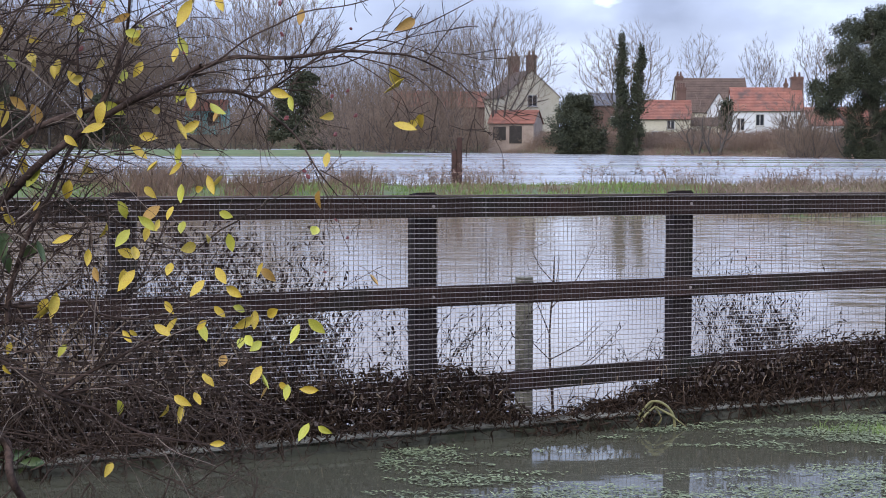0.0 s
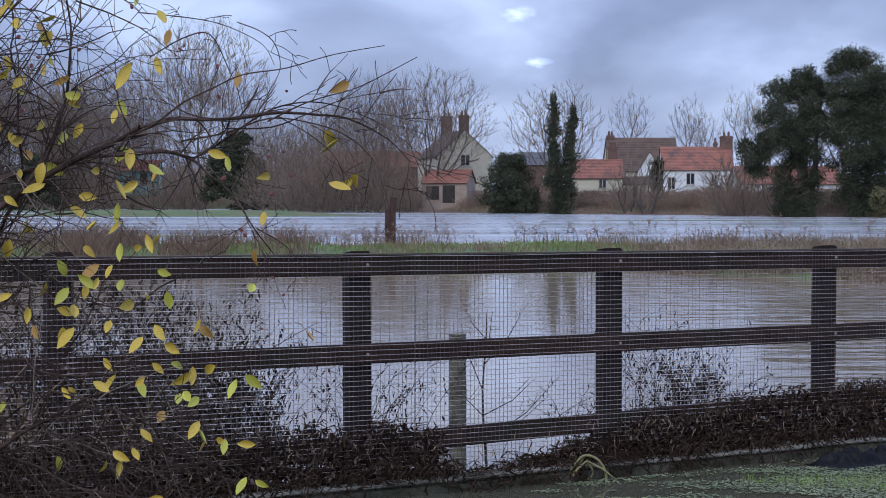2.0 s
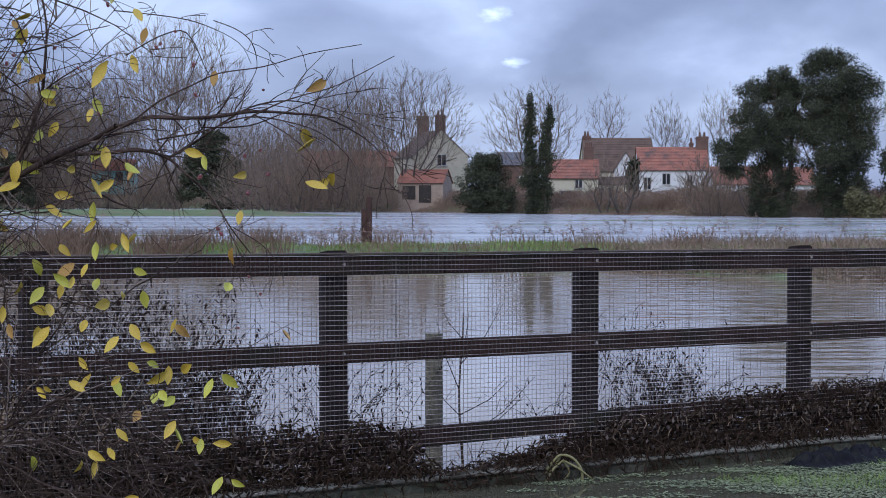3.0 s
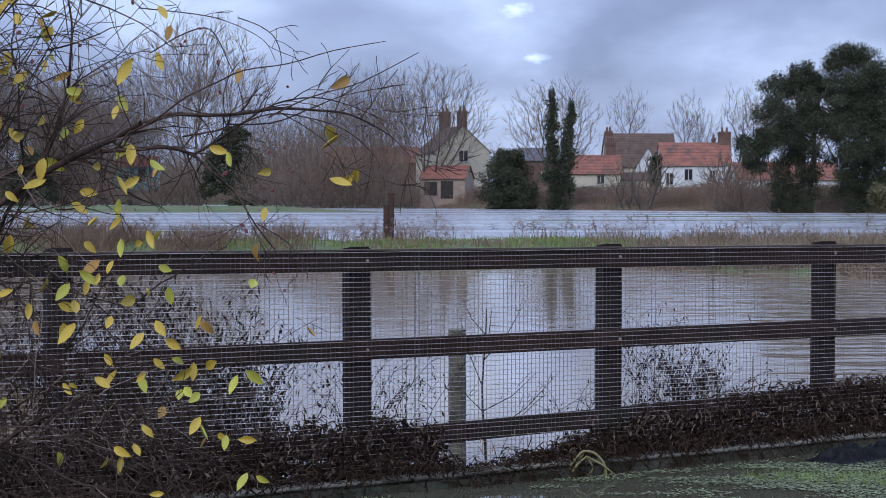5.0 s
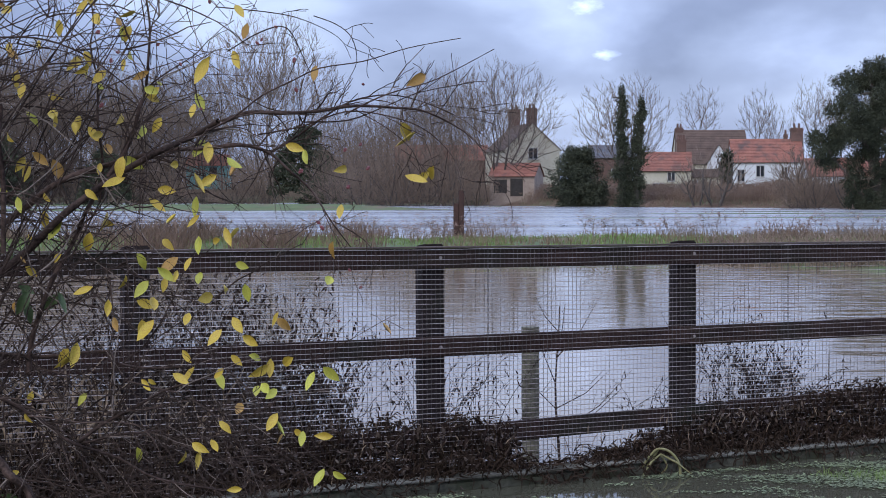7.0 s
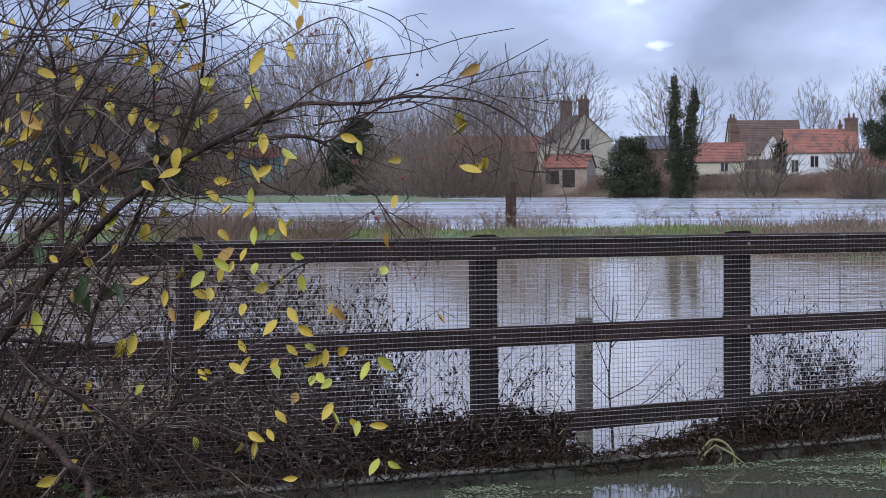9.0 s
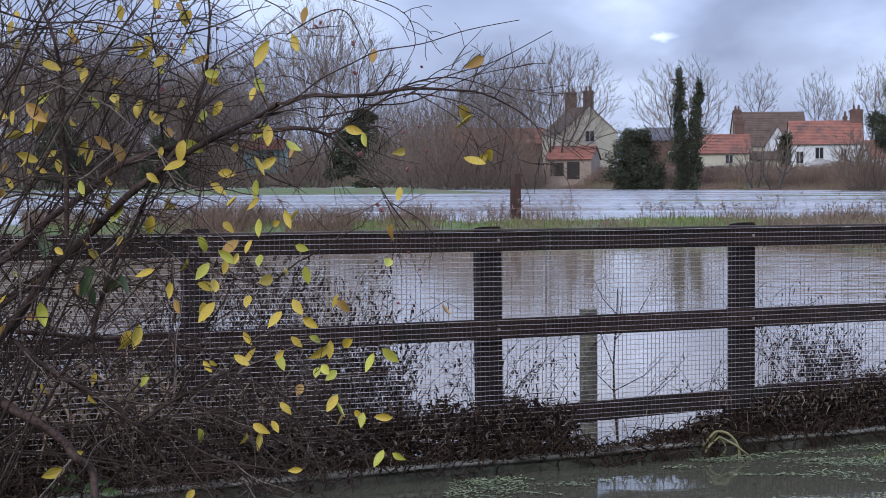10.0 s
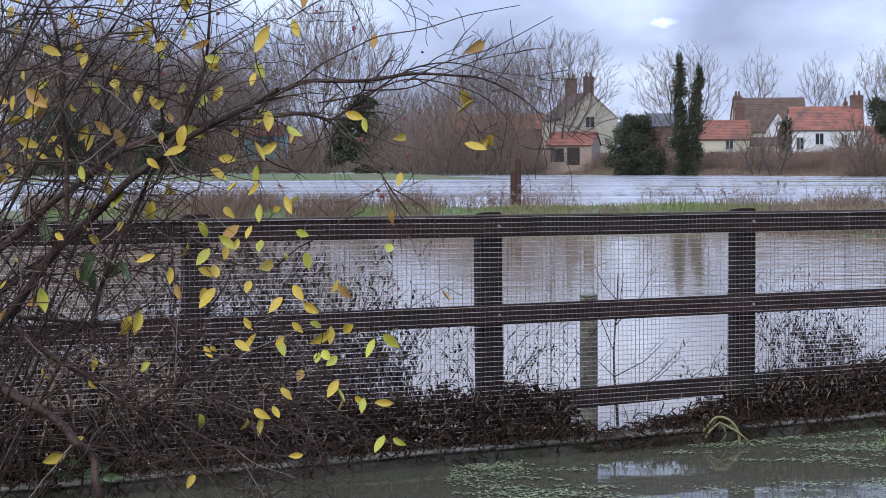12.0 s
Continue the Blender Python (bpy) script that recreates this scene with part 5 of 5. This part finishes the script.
limb([(-1.160, 1.802), (-1.138, 1.840), (-1.076, 1.879), (-1.007, 1.929), (-0.953, 1.971)], 0.0032, 0.0013, 0.03, 4, 0.15)
limb([(-0.916, 1.681), (-0.834, 1.724), (-0.748, 1.784), (-0.662, 1.830), (-0.576, 1.862), (-0.455, 1.886), (-0.317, 1.918), (-0.171, 1.952)], 0.0034, 0.0012, -0.25, 0)
limb([(-0.524, 1.736), (-0.429, 1.784), (-0.352, 1.809), (-0.248, 1.842), (-0.076, 1.926)], 0.0028, 0.0012, -0.1, 0)
limb([(-0.662, 1.719), (-0.524, 1.724), (-0.403, 1.767), (-0.300, 1.810), (-0.136, 1.836)], 0.0026, 0.0011, 0.0, 1, 0.1)
limb([(-0.800, 1.681), (-0.662, 1.707), (-0.524, 1.750), (-0.386, 1.733), (-0.283, 1.690), (-0.205, 1.612), (-0.179, 1.534)], 0.003, 0.0011, 0.0, 6, 0.16)
limb([(-0.507, 1.759), (-0.403, 1.698), (-0.326, 1.629), (-0.300, 1.552)], 0.002, 0.0009, 0.0, 3, 0.1)
limb([(-0.628, 2.043), (-0.559, 2.017), (-0.510, 1.974), (-0.498, 1.905), (-0.524, 1.836), (-0.559, 1.784)], 0.0018, 0.0009, 0.0, 3, 0.12)
limb([(-0.938, 2.078), (-0.766, 2.060), (-0.662, 2.034), (-0.559, 1.983), (-0.516, 1.914)], 0.002, 0.0009, 0.05, 3, 0.12)
limb([(-0.903, 1.940), (-0.800, 2.000), (-0.714, 2.009), (-0.662, 1.905), (-0.628, 1.836), (-0.610, 1.716)], 0.0022, 0.0010, 0.05, 4, 0.14)
limb([(-1.869, 0.853), (-1.766, 0.779), (-1.688, 0.747), (-1.612, 0.679), (-1.559, 0.638), (-1.521, 0.579), (-1.490, 0.491), (-1.462, 0.36), (-1.440, 0.16), (-1.425, -0.06), (-1.42, -0.3)], 0.012, 0.0085, -0.05, int(8 * 1.7))
limb([(-1.766, 0.993), (-1.650, 0.895), (-1.536, 0.840), (-1.455, 0.776), (-1.367, 0.733), (-1.248, 0.681), (-1.110, 0.629), (-0.922, 0.578)], 0.0065, 0.002, -0.02, int(16 * 1.7))
limb([(-1.367, 0.733), (-1.283, 0.793), (-1.197, 0.836), (-1.114, 0.884), (-1.007, 0.922), (-0.903, 0.940)], 0.0055, 0.0016, 0.0, int(12 * 1.7))
limb([(-1.367, 0.724), (-1.248, 0.753), (-1.162, 0.764), (-1.076, 0.772), (-0.955, 0.802)], 0.004, 0.0015, 0.0, int(9 * 1.7))
limb([(-1.536, 0.940), (-1.528, 1.043), (-1.459, 1.224), (-1.395, 1.353), (-1.336, 1.460), (-1.276, 1.553)], 0.007, 0.0045, 0.05, int(12 * 1.7))
limb([(-1.800, 2.026), (-1.650, 1.978), (-1.459, 1.971), (-1.336, 1.933), (-1.229, 1.867), (-1.160, 1.790), (-1.124, 1.698), (-1.134, 1.612)], 0.0035, 0.0014, -0.1, int(12 * 1.7))
limb([(-1.800, 1.781), (-1.612, 1.795), (-1.459, 1.867), (-1.367, 1.921), (-1.229, 1.967), (-1.093, 1.983)], 0.0032, 0.0012, -0.12, int(12 * 1.7))
limb([(-1.800, 1.009), (-1.662, 0.998), (-1.507, 0.988), (-1.309, 1.002), (-1.266, 0.971), (-1.179, 0.948), (-1.041, 0.960)], 0.006, 0.0022, 0.1, int(12 * 1.7))
limb([(-1.524, 1.009), (-1.421, 1.112), (-1.352, 1.172), (-1.266, 1.198), (-1.162, 1.233)], 0.0032, 0.0012, 0.02, 6, 0.2)
limb([(-0.748, 0.940), (-0.662, 0.974), (-0.559, 1.026), (-0.421, 1.103), (-0.386, 1.121)], 0.0016, 0.0007, 0.1, 2, 0.1)
limb([(-1.041, 0.716), (-0.903, 0.767), (-0.800, 0.828), (-0.662, 0.905), (-0.576, 0.931)], 0.002, 0.0009, 0.1, 5, 0.16)
limb([(-1.076, 1.112), (-0.990, 1.009), (-0.869, 0.905), (-0.766, 0.784), (-0.628, 0.664), (-0.507, 0.595)], 0.0024, 0.0009, 0.1, 7, 0.2)
# stout stems from the root and arching canes between
for k in range(112):
    rng = shrub_rng
    x0, dy = rng.uniform(-2.7, -1.75), rng.uniform(-0.25, 0.55)
    t = rng.random()
    x1, z1 = (rng.uniform(-2.3, -0.95), rng.uniform(0.9, 2.5)) if t < 0.86 else (rng.uniform(-2.2, -0.55), rng.uniform(0.30, 1.15))
    if t > 0.95:
        x1, z1 = rng.uniform(-1.2, -0.4), rng.uniform(0.3, 0.8)
    x0 -= 0.35 * (t < 0.5)
    a, b = Vector((x0, 5 + dy, -0.3 if t < 0.5 else rng.uniform(0.5, 1.6))), Vector((x1, 5 + dy * 0.6, z1))
    m1 = a.lerp(b, 0.55) + Vector((rng.uniform(-.12, .12), 0, rng.uniform(0.05, 0.4)))
    line = curve_points([a - SHRUB_AT, m1 - SHRUB_AT, b - SHRUB_AT], 6)
    n = len(line) - 1
    r0 = rng.uniform(0.0026, 0.0062)
    twig_lines.append([(p, r0 + (0.001 - r0) * i / n) for i, p in enumerate(line)])
    for _ in range(rng.randrange(3, 6)):
        i = rng.randrange(2, n + 1)
        out = rand_dir(rng)
        twig(line[i], ((line[i] - line[i - 1]).normalized() * .8 + Vector((out.x, out.y * .5, out.z))).normalized(), rng.uniform(.14, .42), 0.0031, rng.choice((0, 1, 1)))


# the low, dense skirt of dead twigs
for k in range(60):
    rng = shrub_rng
    p = Vector((rng.uniform(-1.6, -0.95), 5 + rng.uniform(-.2, .5), rng.uniform(0.25, 0.95))) - SHRUB_AT
    twig(p, Vector((rng.uniform(0.2, 1), rng.uniform(-.2, .2), rng.uniform(-.7, .5))).normalized(), rng.uniform(.25, .6), rng.uniform(.0016, .0034), 1)


def leaf_mesh(name, curl, fold, mat):
    bm = bmesh.new()
    rows, n = [], 6
    for i in range(n + 1):
        t = i / n
        w = 0.235 * math.sin(math.pi * t ** 0.85) ** 0.85 + (0.004 if i in (0, n) else 0)
        y = -curl * t * t
        rows.append([bm.verts.new((s * w, y - fold * abs(s) * w, -t)) for s in (-1, 0, 1)])
    for a, b in zip(rows, rows[1:]):
        for k in (0, 1):
            bm.faces.new((a[k], a[k + 1], b[k + 1], b[k]))
    for f in bm.faces:
        f.smooth = True
    me = bpy.data.meshes.new(name)
    bm.to_mesh(me)
    bm.free()
    me.materials.append(mat)
    return me


LEAVES = {kind: [leaf_mesh("leaf", c, f, m) for c, f in ((0.12, 0.35), (0.45, 0.7), (-0.32, 0.5), (0.7, 0.9))] for kind, m in (("yellow", M_LEAF), ("green", M_LEAF_GREEN), ("orange", M_LEAF_ORANGE), ("dark", M_LEAF_DARK))}


def leaf(x, z, kind="yellow", size=0.060, turn=None):
    """One leaf whose middle is at x, z, hung from a short stalk."""
    rng = shrub_rng
    if kind == "yellow":
        kind = rng.choice(("yellow", "yellow", "yellow", "green", "orange" if rng.random() < 0.2 else "yellow"))
    ob = new("leaf", rng.choice(LEAVES[kind]))
    ob.parent = shrub
    s = size * rng.uniform(0.75, 1.15)
    roll = turn if turn is not None else rng.choice((rng.gauss(0, 28), rng.gauss(35, 25), rng.gauss(-50, 25)))
    m = pose(0, 0, 0, rng.uniform(-38, 25), roll, rng.gauss(0, 34)) @ Matrix.Scale(s, 4)
    y = 5.0 + rng.uniform(-0.12, 0.10)
    mid = m @ Vector((0, 0, -0.5))
    base = Vector((x, y, z)) - mid - SHRUB_AT
    ob.matrix_local = Matrix.Translation(base) @ m
    up = Vector((rng.uniform(-.09, .03), rng.uniform(-.02, .04), rng.uniform(.02, .08)))
    twig_lines.append([(base, 0.0008), (base + up * .5 + Vector((0, 0, .006)), 0.0009), (base + up, 0.0012)])


for x, z in ((-1.304, 1.353), (-1.103, 1.343), (-0.975, 1.343), (-0.872, 1.376), (-0.924, 1.356), (-1.182, 1.297), (-1.012, 1.283), (-1.164, 1.206), (-1.111, 1.216), (-1.172, 1.155), (-1.133, 1.155), (-0.868, 1.214), (-0.833, 1.198), (-1.234, 1.225), (-0.832, 1.046), (-0.856, 0.997), (-0.811, 0.997), (-1.034, 0.995), (-0.921, 0.925), (-0.781, 0.955), (-0.808, 0.946), (-0.763, 0.906), (-0.822, 0.876), (-0.781, 0.870), (-1.276, 1.410), (-1.139, 0.919)):
    leaf(x, z)
for x, z in ((-0.623, 0.934), (-0.575, 0.951), (-0.876, 0.827), (-0.905, 0.785), (-0.748, 0.807), (-0.720, 0.758), (-0.690, 0.752), (-0.666, 0.747), (-0.972, 0.730), (-0.599, 0.636), (-0.556, 0.633), (-0.581, 0.763), (-0.714, 0.985), (-0.578, 1.228), (-1.034, 0.688), (-1.000, 0.685), (-1.006, 0.940), (-1.030, 0.937)):
    leaf(x, z)
leaf(*(-0.979, 1.176), "yellow", 0.08, 80)
leaf(*(-1.074, 1.279), "orange", 0.07, 40)
leaf(*(-1.074, 1.262), "yellow", 0.06, -50)
leaf(*(-0.732, 1.095), "orange", 0.075, -50)
leaf(*(-0.748, 1.113), "yellow", 0.06, 20)
leaf(*(-0.417, 1.082), "orange", 0.055, 20)
leaf(*(-0.578, 1.325), "orange", 0.055, 10)
leaf(*(-0.860, 0.606), "yellow", 0.05, 85)
for x, z in ((-1.323, 2.066), (-1.300, 2.089), (-1.273, 2.025), (-1.230, 2.002), (-1.211, 1.996), (-1.201, 1.929), (-1.311, 1.873), (-1.265, 1.852), (-0.999, 1.785), (-1.155, 1.693), (-0.863, 1.591), (-0.984, 1.533), (-0.947, 1.543), (-1.305, 1.499), (-1.288, 1.632), (-0.644, 1.614), (-0.675, 1.638), (-0.320, 1.533), (-0.299, 1.549), (-0.276, 1.559), (-1.086, 1.510), (-1.120, 1.464), (-1.265, 1.418), (-0.991, 1.418), (-0.548, 1.443), (-0.872, 1.377)):
    leaf(x, z)
for x, z in ((-0.351, 1.690), (-0.336, 1.658), (-1.224, 1.524), (-0.958, 1.626), (-0.993, 1.638), (-1.213, 1.580)):
    leaf(x, z, "yellow", 0.075)
leaf(*(-1.049, 1.588), "yellow", 0.058, 85)
leaf(*(-1.309, 1.682), "yellow", 0.055, 75)
leaf(*(-0.545, 1.574), "yellow", 0.05, 80)
leaf(*(-0.843, 2.000), "orange", 0.06, 15)
leaf(*(-0.305, 1.840), "orange", 0.07, 60)
leaf(*(-0.620, 1.863), "orange", 0.055, 5)
for x, z in ((-1.366, 1.905), (-1.621, 1.841), (-1.540, 1.853), (-1.505, 1.812), (-1.731, 1.910), (-1.430, 1.800), (-1.696, 1.772), (-1.679, 1.748), (-1.719, 1.685), (-1.661, 1.662), (-1.569, 1.598), (-1.540, 1.575), (-1.696, 1.563), (-1.673, 1.546), (-1.641, 1.569), (-1.636, 1.538), (-1.754, 1.633), (-1.505, 1.737), (-1.462, 1.743), (-1.384, 1.725), (-1.598, 1.957), (-1.752, 1.968)):
    leaf(x, z)
for x, z in ((-1.644, 1.702), (-1.650, 1.656), (-1.465, 1.610), (-1.447, 1.575)):
    leaf(x, z, "orange", 0.08)
for x, z in ((-1.648, 0.577), (-1.426, 0.988), (-1.375, 0.980), (-1.377, 1.010), (-1.438, 0.980)):
    leaf(x, z, "yellow", 0.075)
for x, z in ((-1.535, 1.192), (-1.517, 1.168), (-1.529, 1.132), (-1.547, 1.211), (-1.462, 1.162), (-1.419, 1.174), (-1.681, 1.290), (-1.571, 1.296), (-1.656, 1.271)):
    leaf(x, z, "dark", 0.07, shrub_rng.gauss(0, 25))


def kerb_plant():
    """A small green weed growing from the kerb's edge."""
    rng = random.Random(57)
    x = FENCE_AT[0] + math.cos(radians(FENCE_TURN)) * -2.1 + math.sin(radians(FENCE_TURN)) * 0.22
    y = FENCE_AT[1] + math.sin(radians(FENCE_TURN)) * -2.1 - math.cos(radians(FENCE_TURN)) * 0.22
    plant = thing("green_weed", (x, y, 0.03), "small green leafy weed growing at the kerb", "weed")
    for k in range(9):
        a = rng.uniform(-1.3, 1.3)
        tip = Vector((0.16 * math.sin(a), rng.uniform(-.08, .02), 0.03 + 0.09 * math.cos(a) * rng.uniform(.5, 1)))
        link("stem", tubes("stem", [[(Vector((0, 0, -0.02)), 0.003), (tip * 0.5 + Vector((0, 0, 0.02)), 0.0025), (tip, 0.0018)]], 4), M_LEAF_DARK, plant)
        ob = new("leaf", rng.choice(LEAVES["dark"]))
        ob.parent = plant
        ob.matrix_local = Matrix.Translation(tip) @ pose(0, 0, 0, rng.uniform(-50, 10), math.degrees(-a) + rng.gauss(90, 35), rng.gauss(0, 30)) @ Matrix.Scale(rng.uniform(0.06, 0.1), 4)


kerb_plant()

# more leaves through the thick of the crown
for k in range(80):
    x = -2.2 + 1.35 * shrub_rng.random() ** 1.1
    leaf(x, shrub_rng.uniform(1.05, 2.5), "yellow", shrub_rng.uniform(0.048, 0.07))
for k in range(50):
    x = -2.3 + 1.3 * shrub_rng.random() ** 1.2
    leaf(x, shrub_rng.uniform(1.0, 2.5), shrub_rng.choice(("yellow", "orange")), shrub_rng.uniform(0.032, 0.055))
for k in range(14):
    leaf(shrub_rng.uniform(-1.7, -0.75), shrub_rng.uniform(0.3, 1.2), "yellow", shrub_rng.uniform(0.035, 0.055))

berry_mesh = bpy.data.meshes.new("berry")
bm = bmesh.new()
for dx, dz in ((-0.5, 0), (0.45, 0.1), (0, -0.35), (0.05, 0.4)):
    bmesh.ops.create_icosphere(bm, subdivisions=1, radius=0.55, matrix=Matrix.Translation((dx, 0.1 * dz, dz * 0.6)))
bm.to_mesh(berry_mesh)
bm.free()
smooth(berry_mesh)
berry_mesh.materials.append(M_BERRY)
for x, z in ((-0.750, 2.014), (-0.955, 2.095), (-1.045, 1.900), (-1.117, 1.962), (-1.253, 1.910), (-1.305, 2.002), (-0.686, 1.907), (-0.536, 1.634), (-0.970, 1.759), (-1.273, 1.771), (-0.808, 1.965), (-0.781, 1.967), (-1.224, 1.933), (-1.242, 2.060), (-0.484, 1.649), (-0.467, 1.577), (-0.684, 1.817), (-0.528, 1.520), (-0.620, 1.410), (-0.478, 1.834), (-0.333, 1.545), (-0.669, 1.568), (-0.600, 1.395), (-0.520, 1.265), (-0.490, 1.210), (-0.560, 1.104)):
    ob = new("berry", berry_mesh)
    ob.parent = shrub
    ob.matrix_local = Matrix.Translation(Vector((x, 5.0 + shrub_rng.uniform(-.05, .05), z)) - SHRUB_AT) @ pose(0, 0, 0, 0, shrub_rng.uniform(-60, 60), shrub_rng.uniform(0, 90)) @ Matrix.Scale(0.0085 * shrub_rng.uniform(.7, 1.2), 4)
    q = ob.matrix_local.translation
    twig_lines.append([(q, 0.0006), (q + Vector((shrub_rng.uniform(-.03, .03), 0, 0.035)), 0.0009)])
link("twig", tubes("twig", [l for k, l in enumerate(twig_lines) if k % 20 < 18], 4), M_STEM_DARK, shrub)["kind"] = "stuff"
link("dead_twig", tubes("dead_twig", [l for k, l in enumerate(twig_lines) if k % 20 >= 18], 4), M_STEM_PALE, shrub, "weathered pale grey dead twigs")["kind"] = "stuff"
